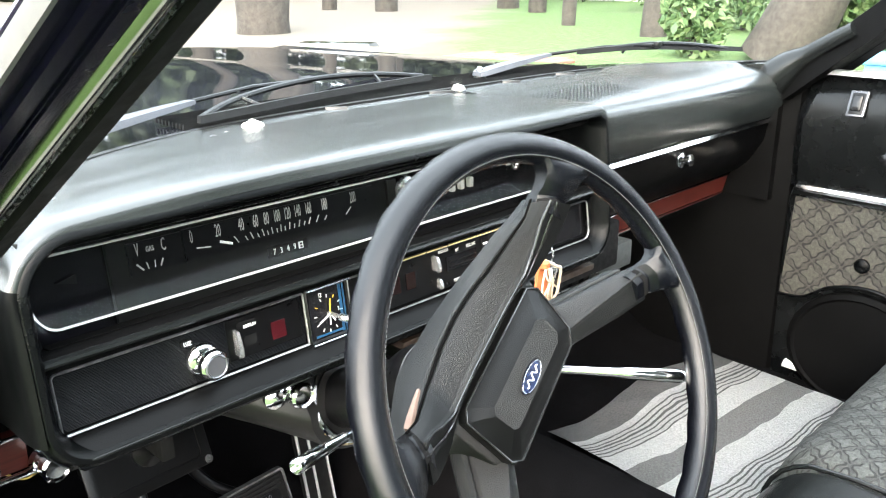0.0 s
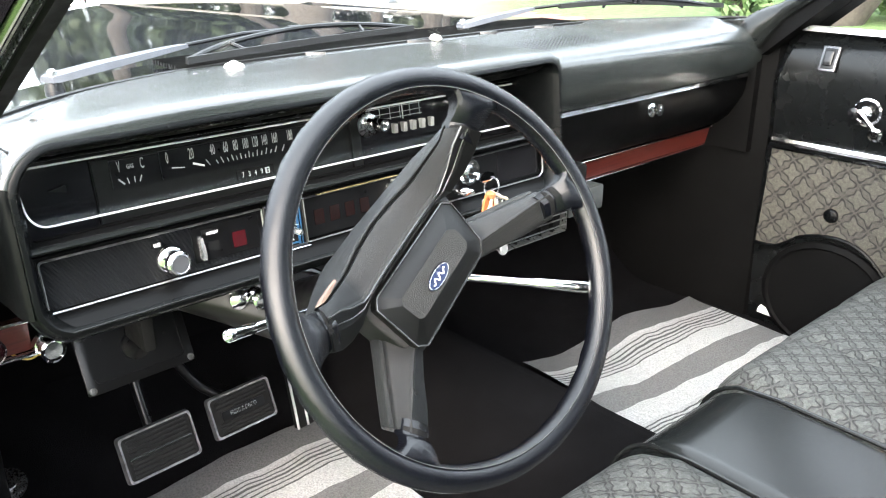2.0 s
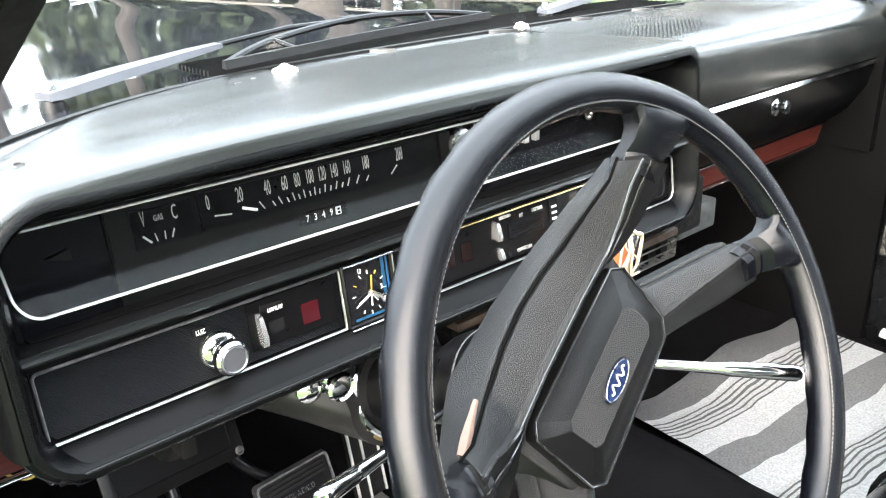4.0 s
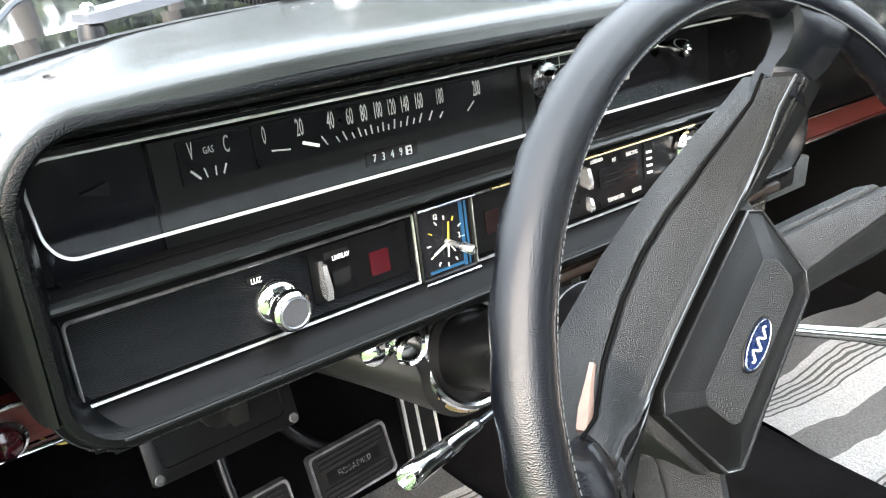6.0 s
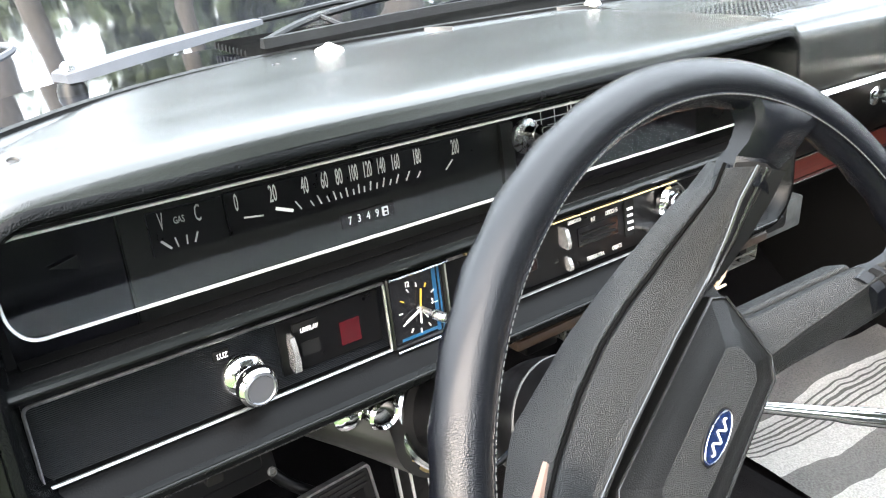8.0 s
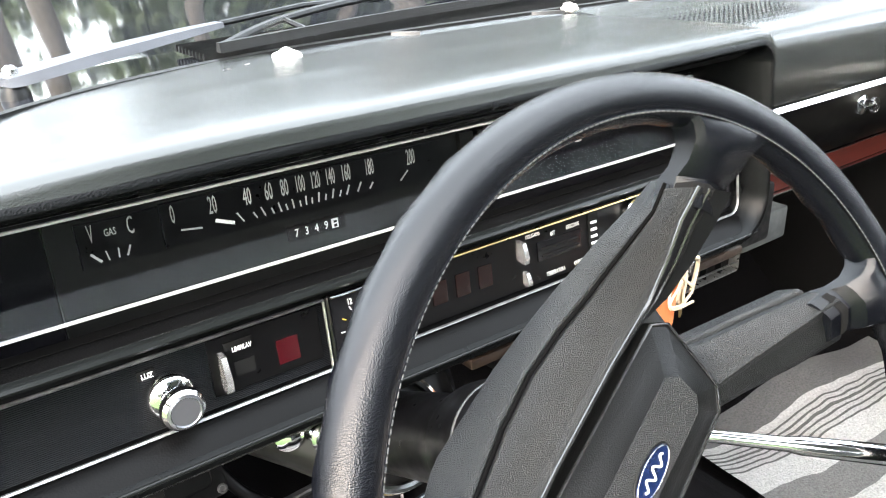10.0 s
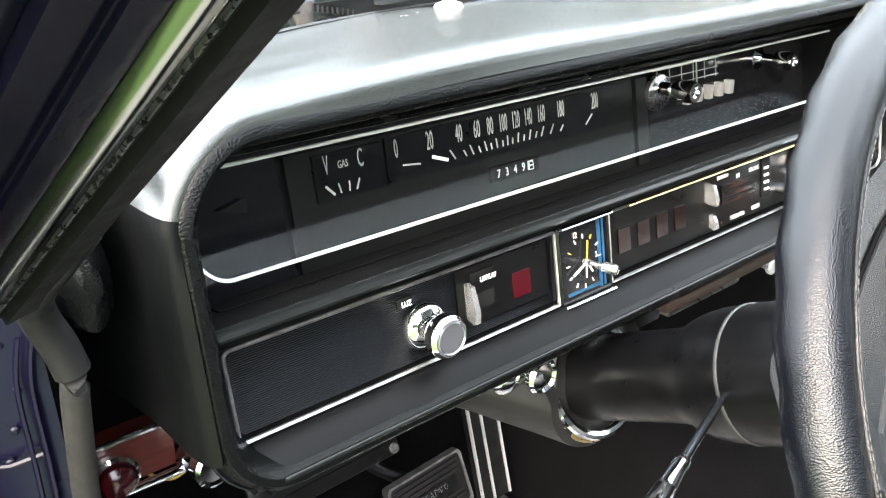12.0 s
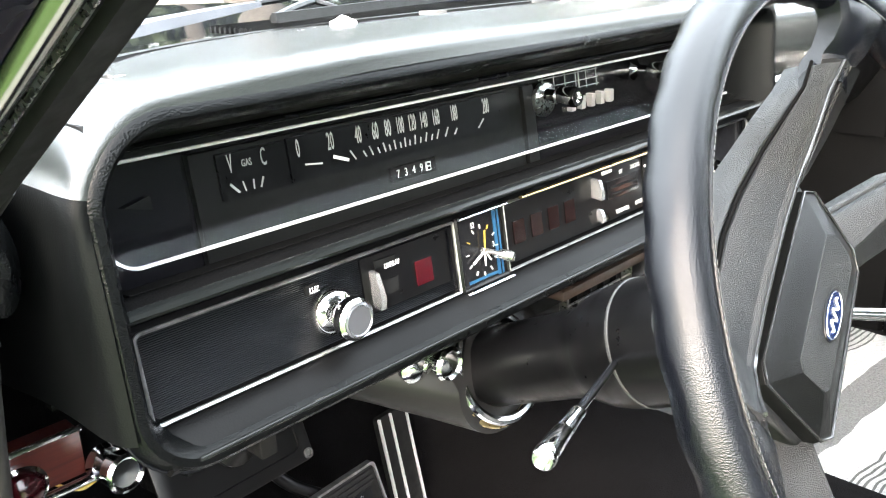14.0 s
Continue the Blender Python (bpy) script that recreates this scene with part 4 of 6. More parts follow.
part("clock_knob", lathe([(0.0022, 0), (0.0022, 0.014), (0.0038, 0.015), (0.0038, 0.024), (0.003, 0.026), (0.0001, 0.025)], (CKX, LY - 0.006, CKZ), (0.25, -1, -0.05), 14), STEEL, dash, "setting knob of the clock")

# air conditioning controls
for k in range(4):
    x = 0.311 + 0.0205 * k + 0.002 * k
    lface(x, x + 0.0135, 0.7945, 0.8125, -0.0065, DIMRED, "indicator_window", "dark red window", 0.002)
toggle(0.422, 0.8155, 0.016, 0.0034, 0.008)
toggle(0.427, 0.7905, 0.010, 0.0032, 0.007)
lface(0.442, 0.492, 0.7995, 0.8155, -0.0065, GLOSS, "slider_slot", "", 0.002)
for i in range(2):
    lface(0.446, 0.488, 0.803 + 0.006 * i, 0.8045 + 0.006 * i, -0.005, MATTE, "slider_groove", "", 0.001)
lface(0.502, 0.514, 0.7925, 0.826, -0.0065, MATTE, "level_window", "", 0.002)
for i in range(4):
    lface(0.5045, 0.5115, 0.798 + 0.0062 * i, 0.800 + 0.0062 * i, -0.0055, WHITE, "level_mark", "", 0.001)
for t, x, z, s in (("DESLIGADO", 0.429, 0.8285, 0.0046), ("INT", 0.4515, 0.8245, 0.0052), ("DESCONG", 0.4745, 0.8255, 0.0052), ("TEMPERATURA", 0.457, 0.7885, 0.0052), ("QUENTE", 0.4845, 0.7895, 0.0052)):
    write("control_lettering", t, s, facing(x, LY - 0.0075, z, 8), PRINT, dash, 0.62, bold=0.00004)
part("blower_lever", box(0.525, 0.545, -0.022, 0.014, 0.7905, 0.796, 0.002), CHROME, dash, "chrome lever")
# ignition lock
ign = part("ignition_lock", lathe([(0.019, 0), (0.019, 0.004), (0.0165, 0.007), (0.013, 0.007), (0.0125, 0.004), (0.0095, 0.004), (0.0095, 0.011), (0.0001, 0.011)], (0.5635, LY, 0.811), (0, -1, 0.05), 26), CHROME, dash, "round chrome ignition lock")

# passenger side: chrome strip, glove box, red wood band
part("glove_strip", bar_x([(0.086, 0.832), (0.0805, 0.8335), (0.084, 0.8395), (0.10, 0.8405), (0.10, 0.832)], XR - 0.006, 1.462), CHROME, dash, "chrome strip above the glove box")
glove = part("glove_box_door", loft([[(x, 0.092, 0.829), (x, 0.098, 0.79), (x, 0.125, 0.745), (x, 0.150, 0.722), (x, 0.22, 0.722), (x, 0.20, 0.829)] for x in (0.84, 1.1, 1.45)]), GLOVE, dash, "glossy black glove box door")
part("glove_surround", loft([[(x, 0.094, 0.829), (x, 0.100, 0.79), (x, 0.127, 0.745), (x, 0.152, 0.722), (x, 0.22, 0.722), (x, 0.20, 0.829)] for x in (XR - 0.01, 0.838)]), GLOVE, dash)
part("glove_lock", lathe([(0.014, 0), (0.0145, 0.006), (0.011, 0.008), (0.0055, 0.010), (0.006, 0.018), (0.011, 0.020), (0.0105, 0.024), (0.0001, 0.025)], (1.113, 0.100, 0.806), (0, -1, 0.1), 16), CHROME, glove, "chrome glove box lock")
part("wood_band", loft([[(x, 0.163, 0.7115), (x, 0.171, 0.674), (x, 0.2, 0.674), (x, 0.2, 0.7115)] for x in (XR + 0.02, 1.44)]), WOOD, dash, "red wood-look band", smooth=False)
part("band_trim", bar_x(roundbar(0.158, 0.7150, 0.004, 0.0022), XR + 0.01, 1.44), CHROME, dash)
part("band_trim", bar_x(roundbar(0.167, 0.6715, 0.004, 0.0022), XR + 0.01, 1.44), CHROME, dash)
part("lower_right", loft([[(x, 0.175, 0.669), (x, 0.26, 0.64), (x, 0.45, 0.64), (x, 0.45, 0.74), (x, 0.2, 0.74)] for x in (XR - 0.1, 1.45)]), DARK, dash)
part("dash_end", loft([[(1.446, 0.075, z), (1.466, 0.075, z), (1.475, 0.30, z), (1.446, 0.30, z)] for z in (0.67, 0.80, 0.90)]), KICK, dash)
part("control_box", box(0.93, 1.03, 0.13, 0.24, 0.625, 0.672, 0.004), plain("grey_box", (0.05, 0.055, 0.055), 0.5), dash, "grey box under the glove box")


VENTTRIM = plain("dull_vent_chrome", (0.30, 0.30, 0.29), 0.3, 0.85, 0.1, 60)


def vent(x0, x1, y, z0, z1, n, m=1):
    v = part("air_vent", box(x0, x1, y + 0.0125, y + 0.10, z0, z1, 0.003), MATTE, dash, "under-dash air outlet with chrome louvres")
    part("vent_frame", ring_sweep(rrect(x0, x1, z0, z1, 0.003, 3), [(0.0, 0.012), (0.0, -0.002), (-0.0018, -0.003), (-0.0026, 0.0), (-0.0026, 0.012)], lambda a, b: y), VENTTRIM, v)
    for k in range(n):
        z = z0 + (z1 - z0) * (k + 1) / (n + 1)
        part("louvre", box(x0 + 0.002, x1 - 0.002, y - 0.002, y + 0.001, z - 0.0009, z + 0.0009, 0.0004, 1), VENTTRIM, v)
    for k in range(m):
        x = x0 + (x1 - x0) * (k + 1) / (m + 1)
        part("louvre_post", box(x - 0.0008, x + 0.0008, y + 0.003, y + 0.012, z0 + 0.002, z1 - 0.002), DARK, v)
    return v


vent(0.552, 0.690, 0.132, 0.612, 0.652, 2, 4)
vent(0.768, 0.925, 0.132, 0.604, 0.642, 2, 4)
part("vent_wheel", lathe([(0.010, 0), (0.0105, 0.004), (0.008, 0.006), (0.004, 0.005), (0.0001, 0.006)], (0.757, 0.130, 0.612), (0, -1, 0.1), 16), SATIN, dash, "small chrome vent wheel")
part("vent_clip", box(0.744, 0.749, 0.126, 0.136, 0.612, 0.646, 0.001), STEEL, dash)
part("underdash_tray", box(0.44, 0.94, 0.10, 0.32, 0.655, 0.735, 0.006), MATTE, dash)
part("outlet_housing", box(0.500, 0.548, 0.136, 0.30, 0.610, 0.656, 0.003), DARK, dash)
part("outlet_housing", box(0.693, 0.765, 0.140, 0.30, 0.606, 0.656, 0.003), DARK, dash)
part("underdash_trim", box(0.36, 0.72, -0.002, 0.05, 0.731, 0.741, 0.003), plain("brown_trim", (0.030, 0.018, 0.011), 0.5), dash)

# left end: red wood band, lamp and knob under the pod
part("left_band", loft([[(x, 0.150, 0.714), (x, 0.150, 0.680), (x, 0.17, 0.680), (x, 0.17, 0.714)] for x in (-0.075, 0.012)]), WOOD, dash, "red wood-look band", smooth=False)
part("left_band_trim", bar_x(roundbar(0.146, 0.6765, 0.004, 0.003), -0.075, 0.03), CHROME, dash)
part("left_band_trim", bar_x(roundbar(0.147, 0.7165, 0.003, 0.0018), -0.075, 0.012), CHROME, dash)
part("door_lamp_ring", lathe([(0.016, 0), (0.016, 0.006), (0.0135, 0.008), (0.0125, 0.005), (0.0001, 0.005)], (-0.031, 0.148, 0.692), (0, -1, 0.05), 24), CHROME, dash)
part("door_lamp_lens", lathe([(0.0125, 0), (0.011, 0.006), (0.006, 0.009), (0.0001, 0.010)], (-0.031, 0.1425, 0.692), (0, -1, 0.05), 20), REDLENS, dash, "domed red lamp")
part("left_knob", lathe([(0.014, 0), (0.012, 0.006), (0.006, 0.008), (0.006, 0.016), (0.014, 0.018), (0.0145, 0.028), (0.012, 0.030), (0.010, 0.028), (0.0001, 0.027)], (0.024, 0.148, 0.683), (0.1, -1, 0.05), 22), CHROME, dash, "round chrome pull knob")
part("loose_wire", tube(spline([(-0.01, 0.16, 0.678), (0.005, 0.15, 0.669), (0.02, 0.15, 0.672)], 5), 0.0012, 6), YELLOW, dash)
# clips, screws and a pale lump along the foot of the screen
SCREW = plain("dull_screw", (0.10, 0.10, 0.10), 0.4, 0.7)
for x, y, z in ((0.277, 0.214, 0.9495), (0.035, 0.066, 0.9505)):
    part("pad_screw", lathe([(0.0050, -0.004), (0.0050, 0.002), (0.0035, 0.0035), (0.0030, 0.0022), (0.0001, 0.0020)], (x, y, z), (0, -0.3, 1), 14), SCREW, dash)
    part("screw_ring", lathe([(0.0062, -0.004), (0.0062, 0.0012), (0.0040, 0.0016)], (x + 0.010, y + 0.003, z), (0, -0.3, 1), 14), SCREW, dash)


def lump(c, r, seed, rough=0.35):
    bm = bmesh.new()
    bmesh.ops.create_icosphere(bm, subdivisions=3, radius=1)
    for v in bm.verts:
        k = 1 + rough * noise.noise(v.co * 1.7 + Vector((seed, 0, 0))) + rough * 0.4 * noise.noise(v.co * 5 + Vector((0, seed, 0)))
        v.co = Vector(c) + Vector((v.co.x * r[0], v.co.y * r[1], v.co.z * r[2])) * k
    return bm


part("foam_lump", lump((0.345, 0.240, 0.951), (0.014, 0.010, 0.008), 1, 0.22), FOAM, dash, "pale lump of foam")
part("foam_lump", lump((0.312, 0.228, 0.950), (0.022, 0.006, 0.0025), 2), FOAM, dash)
part("foam_lump", lump((0.738, 0.277, 0.952), (0.011, 0.008, 0.006), 4), FOAM, dash)
for x, l, q in ((0.497, 0.030, -40), (0.700, 0.040, -28), (0.86, 0.030, -35), (1.0, 0.034, -40)):
    y = base_y(x) - 0.016
    cl = part("screen_clip", loft([[pose(x, y, 0.9490, 0, 0, q) @ Vector((u * l, w * k, z)) for w, z in ((-0.004, 0), (-0.003, 0.004), (0.003, 0.004), (0.004, 0))] for u, k in ((-0.5, 0.5), (-0.35, 1.0), (0.2, 0.8), (0.5, 0.4))]), plain("clip_metal", (0.07, 0.07, 0.07), 0.4, 0.8), dash, "bright metal clip at the windscreen's foot")
# defroster slot with its mesh
rings = []
for i in range(41):
    x = 0.340 + 0.79 * i / 40
    y = base_y(x)
    rings.append([(x, y - 0.034, 0.9425), (x, y - 0.006, 0.9440), (x, y - 0.006, 0.925), (x, y - 0.034, 0.925)])
part("defroster_slot", loft(rings), MATTE, dash)
bm = bmesh.new()
for i in range(170):
    x = 0.365 + 0.0044 * i
    box(-0.0007, 0.0007, -0.0085, 0.0085, -0.001, 0.0012, m=pose(x, base_y(x) - 0.0225, 0.9445, 0, 0, -32), bm=bm)
tagged(part("defroster_mesh", bm, ALU, dash, "grey mesh strip", smooth=False), kind="stuff")

# ---- steering wheel ----
WC, WT, WROT, WR, WTUBE = Vector((0.293, -0.2635, 0.8225)), 25.2, 34.5, 0.1862, 0.0128
wheel = thing("steering_wheel", "black four-spoke leather-rimmed steering wheel, turned to one side", "steering wheel")
# local frame: x right, y up in the plane of the rim, z towards the driver
WM = Matrix.Translation(WC) @ pose(0, 0, 0, 90 - WT, 0, -1.6) @ pose(0, 0, 0, 0, 0, WROT)


def wpart(name, bm, mat, label="", parent=None, smooth=True):
    bm.transform(WM)
    return part(name, bm, mat, parent or wheel, label, smooth)


n = 144
rings = []
for i in range(n):
    a = 2 * math.pi * i / n
    row = []
    for k in range(20):
        t = 2 * math.pi * k / 20
        # finger bumps on the far side
        q = WTUBE * (1.0 + 0.05 * math.cos(t) + (0.05 * math.sin(a * 36) if math.sin(t) < -0.3 else 0))
        row.append(((WR + q * math.cos(t)) * math.cos(a), (WR + q * math.cos(t)) * math.sin(a), q * 1.05 * math.sin(t)))
    rings.append(row)
wpart("rim", loft(rings, True, False, True), WHEEL, "grained black rim")
# seam and stitching along the rim's inner face
SEAM_R, SEAM_Z = WR + WTUBE * 1.01 * math.cos(radians(128)), WTUBE * 1.045 * math.sin(radians(128))
wpart("rim_seam", tube([(SEAM_R * math.cos(a), SEAM_R * math.sin(a), SEAM_Z) for a in [2 * math.pi * k / 120 for k in range(120)]], 0.0009, 6, True), WHEEL)
bm = bmesh.new()
for i in range(330):
    a = 2 * math.pi * i / 330
    m = pose(SEAM_R * math.cos(a), SEAM_R * math.sin(a), SEAM_Z, 0, 0, math.degrees(a)) @ pose(0, 0, 0, 0, -35, 0)
    box(-0.0003, 0.0003, -0.0011, 0.0011, 0.0002, 0.0011, m=m, bm=bm)
tagged(wpart("stitching", bm, plain("thread", (0.06, 0.062, 0.062), 0.7), smooth=False), kind="stuff")

# the upper bar: for each place along it the outer edge of the face, its ridge and its inner edge
BAR = [((0.000, 0.0810, -0.0485), (0.000, 0.0490, -0.0405), (0.000, 0.0440, -0.0450)),
       ((0.030, 0.0810, -0.0485), (0.030, 0.0490, -0.0405), (0.030, 0.0440, -0.0450)),
       ((0.054, 0.0820, -0.0470), (0.060, 0.0485, -0.0395), (0.066, 0.0420, -0.0430)),
       ((0.064, 0.0830, -0.0440), (0.072, 0.0500, -0.0370), (0.086, 0.0355, -0.0435)),
       ((0.082, 0.0855, -0.0330), (0.090, 0.0610, -0.0250), (0.1085, 0.0395, -0.0325)),
       ((0.100, 0.0880, -0.0220), (0.105, 0.0735, -0.0135), (0.1260, 0.0480, -0.0195)),
       ((0.1140, 0.0900, -0.0140), (0.1200, 0.0815, -0.0030), (0.1378, 0.0587, -0.0060))]
BAR = [tuple(Vector((-p.x, p.y, p.z)) for p in map(Vector, r)) for r in BAR[:0:-1]] + [tuple(map(Vector, r)) for r in BAR]
# the gap to the rear half runs inside the outer edge
INSET = [0.0, 0.28, 0.22, 0.20, 0.18, 0.06, 0.0, 0.06, 0.18, 0.20, 0.22, 0.28, 0.0]
SHELL = [(f.lerp(r, q) - Vector((0, 0, 0.0010)), r, i) for (f, r, i), q in zip(BAR, INSET)]


def bar_front():
    """The front shell that joins the two upper spokes over the hub."""
    rings = []
    for f, r, i in SHELL:
        u = Vector((0, 0, 1))
        rim_in, rim_out = r.lerp(f, 0.10), r.lerp(i, 0.18)
        rings.append([f - u * 0.004, f + (r - f) * 0.03, f.lerp(r, 0.45) + u * 0.0012, f.lerp(r, 0.84) - u * 0.0004, rim_in + u * 0.0012, r + u * 0.0014, rim_out - u * 0.0004,
                      r.lerp(i, 0.34) - u * 0.0018, r.lerp(i, 0.42) - u * 0.0004, i, i - u * 0.014, f - u * 0.016 + Vector((0, -0.006, 0))])
    return loft(rings)


# how far the rear half's lower edge lies from the face's outer edge, along the bar
REAR = [(-0.0175, -0.008, -0.026), (-0.008, -0.004, -0.028), (-0.003, 0.0, -0.030), (0, 0.002, -0.032), (0, 0.003, -0.032), (0, 0.003, -0.031), (0, 0.003, -0.030), (0, 0.002, -0.026), (0, 0.002, -0.019), (0.002, 0.001, -0.017), (0.005, 0.0, -0.018), (0.010, -0.004, -0.021), (0.0175, -0.008, -0.026)]


def bar_rear():
    """The grained rear half, seen along the bar's upper flank behind a narrow gap."""
    rings = []
    for k, (f, r, i) in enumerate(BAR):
        e = abs(k - 6) / 6
        q = math.copysign(e ** 2, k - 6)
        edge = SHELL[k][0] + Vector((0.004 * q, 0.0022 - 0.004 * e * e, -0.0032))
        deep = Vector((REAR[k][0], REAR[k][1], REAR[k][2]))
        rings.append([edge + Vector((0, -0.008, -0.004)), edge, edge.lerp(f + deep, 0.12) + Vector((0, 0.0012, 0.0012)), edge.lerp(f + deep, 0.55) + Vector((0, 0.0018, 0.0012)), f + deep + Vector((0, 0.0025, 0)), f + deep + Vector((0, -0.008, -0.003)), i + Vector((0, 0, -0.024)), i + Vector((0, 0.004, -0.016))])
    return loft(rings)


def spoke_foot(ea, eb, ztop, parent):
    """The leather-grained root by which a spoke grows out of the rim."""
    ea, eb = Vector((*ea, 0)), Vector((*eb, 0))
    e = (ea + eb) / 2
    d = e.normalized()
    s = Vector((-d.y, d.x, 0))
    if s.dot(ea - eb) < 0:
        s = -s
    w, r0 = (ea - eb).length / 2, e.length

    def foot(r, wk, zt, t, c=0.0035):
        p = d * r + Vector((0, 0, zt))
        u = Vector((0, 0, 1))
        return [p + s * wk - u * t, p + s * wk - u * 0.004, p + s * wk * 0.80 - u * 0.001, p + s * wk * 0.30 + u * (c - 0.0006), p + s * wk * 0.12 + u * c, p - s * wk * 0.55, p - s * wk * 0.92 - u * 0.003, p - s * wk - u * 0.006, p - s * wk - u * t]
    z1 = 0.0095
    wpart("spoke_foot", loft([foot(r0 - 0.010, w * 0.90, ztop - 0.006, 0.017), foot(r0 + 0.004, w * 0.96, ztop - 0.001, 0.018), foot(r0 + (0.160 - r0) * 0.6 + 0.002, w * 1.0, (ztop + z1) * 0.5, 0.018, 0.003), foot(0.166, w * 1.12, z1 - 0.001, 0.018, 0.002),
                              foot(0.172, w * 1.36, z1 + 0.001, 0.018, 0.001), foot(0.178, w * 1.85, z1 + 0.0015, 0.018, 0.0), foot(0.184, w * 2.6, z1 - 0.001, 0.014, 0.0)]), WHEEL, parent=parent, smooth=24)
    wpart("spoke_joint", loft([foot(r0 - 0.003, w * 0.93, ztop - 0.0025, 0.016), foot(r0 + 0.003, w * 0.93, ztop - 0.0015, 0.016)]), MATTE, parent=parent)


bar = wpart("upper_spokes", crease(bar_front(), 20, 0.0009), HUB, "moulded shell of the two upper spokes", smooth=24)
wpart("spoke_bead", tube([r + Vector((0, 0.0006, 0.0012)) for f, r, i in BAR], 0.0011, 8), BEADING, parent=bar)
wpart("spoke_bead", tube([r.lerp(i, 0.30) + Vector((0, 0, 0.0006)) for f, r, i in BAR], 0.0009, 8), BEADING, parent=bar)
# black strip laid between the halves to stand for the gap's shade
wpart("spoke_gap", tube([f + Vector((0.003 * math.copysign((abs(k - 6) / 6) ** 2, k - 6), 0.0012, -0.0012)) for k, (f, r, i) in enumerate(SHELL)], 0.0011, 8), RECESS_BLACK, "black strip for the shade in the shell's gap", bar)
# thin added skin, duller than the shell: stands for the flank's dark reflection
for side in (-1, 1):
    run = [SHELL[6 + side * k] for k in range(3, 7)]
    wpart("spoke_inlay", loft([[r.lerp(i, q) + Vector((0, 0, h)) for q, h in ((0.46, -0.0006), (0.47, 0.0004), (0.97, 0.0004), (0.98, -0.004))] for f, r, i in run]), HORN, "smooth flank skin, duller for its dark reflection", bar)
wpart("upper_spokes_rear", crease(bar_rear(), 26, 0.0010), GRAINED, parent=bar, smooth=30)
for side in (-1, 1):
    spoke_foot((side * 0.1150, 0.0885), (side * 0.1370, 0.0590), -0.0055, bar)


def lower_spoke(side):
    """A lower spoke: a broad face, a crest and a narrow face, with the grained rear half under it."""
    A = [(0.074, 0.001, -0.064), (0.097, -0.0120, -0.052), (0.123, -0.0240, -0.036), (0.1490, -0.0360, -0.019)]
    C = [(0.068, -0.022, -0.045), (0.094, -0.0290, -0.034), (0.121, -0.0355, -0.019), (0.1480, -0.0430, -0.006)]
    B = [(0.058, -0.036, -0.056), (0.084, -0.047, -0.045), (0.111, -0.0580, -0.029), (0.1375, -0.0670, -0.015)]
    tri = [tuple(Vector((side * x, y, z)) for x, y, z in r) for r in zip(A, C, B)]
    u = Vector((0, 0, 1))
    rings = [[a - u * 0.004, a.lerp(c, 0.04), a.lerp(c, 0.5) + u * 0.0006, a.lerp(c, 0.86), a.lerp(c, 0.93) + u * 0.0012, c + u * 0.0012, c.lerp(b, 0.2), c.lerp(b, 0.8) + u * 0.0010, b, b - u * 0.012, a - u * 0.016 + (b - a) * 0.12] for a, c, b in tri]
    sp = wpart("spoke", crease(loft(rings), 20, 0.0008), HUB, smooth=24)
    back = []
    for a, c, b in tri:
        o = (a - b).normalized()
        back.append([a - o * 0.006 - u * 0.006, a + o * 0.0010 - u * 0.0060, a + o * 0.0030 - u * 0.0085, a + o * 0.0030 - u * 0.022, a - o * 0.006 - u * 0.036, b - u * 0.026, b + o * 0.006 - u * 0.014])
    wpart("spoke_rear", crease(loft(back), 26, 0.0010), GRAINED, parent=sp, smooth=30)
    spoke_foot((side * 0.1490, -0.0370), (side * 0.1380, -0.0640), -0.0055, sp)


lower_spoke(1)
lower_spoke(-1)
# hub shell and the pad set in it
HUBP = [(-0.0765, 0.040), (-0.068, 0.0475), (0.068, 0.0475), (0.0830, 0.038), (0.0745, -0.020), (0.062, -0.0335), (-0.060, -0.0355), (-0.0745, -0.024)]
wpart("hub_shell", prism(HUBP[::-1], 0.040, pose(0, 0, -0.0885), 0.004, 3), HUB)
PADP = [(-0.0685, -0.0215), (-0.0600, -0.0310), (0.0590, -0.0290), (0.0695, -0.0190), (0.0745, 0.0310), (0.0660, 0.0405), (-0.0600, 0.0415), (-0.0690, 0.0345)]
TOPP = [(-0.0490, -0.0035), (-0.0440, -0.0080), (0.0430, -0.0080), (0.0500, -0.0020), (0.0505, 0.0150), (0.0430, 0.0225), (-0.0460, 0.0230), (-0.0510, 0.0180)]
rows = []
for z, f, g in ((-0.052, 0.0, 1.0), (-0.0425, 0.0, 1.0), (-0.0398, 0.02, 1.0), (-0.0392, 0.05, 1.0), (-0.0398, 0.08, 1.0), (-0.0350, 0.55, 1.0), (-0.0318, 0.93, 1.0), (-0.0312, 1.0, 1.0), (-0.0310, 1.0, 0.9)):
    rows.append([((a * (1 - f) + c * f) * g, (b * (1 - f) + d * f) * g + 0.0075 * (1 - g), z) for (a, b), (c, d) in zip(PADP, TOPP)])
pad = wpart("horn_pad", crease(loft(rows), 16, 0.0012), HORN, "smooth black horn pad", smooth=26)
wpart("pad_bead", tube([(x * 0.985, y * 0.985, -0.0392) for x, y in PADP], 0.0010, 8, True), BEADING, parent=pad)
wpart("pad_insert", prism(TOPP, 0.0009, pose(0, 0, -0.0316), 0.0004, 1), GRAINED, "pebbled grey panel", pad)
OV = [(0.0172 * math.cos(2 * math.pi * k / 32), 0.0074 * math.sin(2 * math.pi * k / 32)) for k in range(32)]
LM = pose(-0.002, 0.0035, -0.0308)
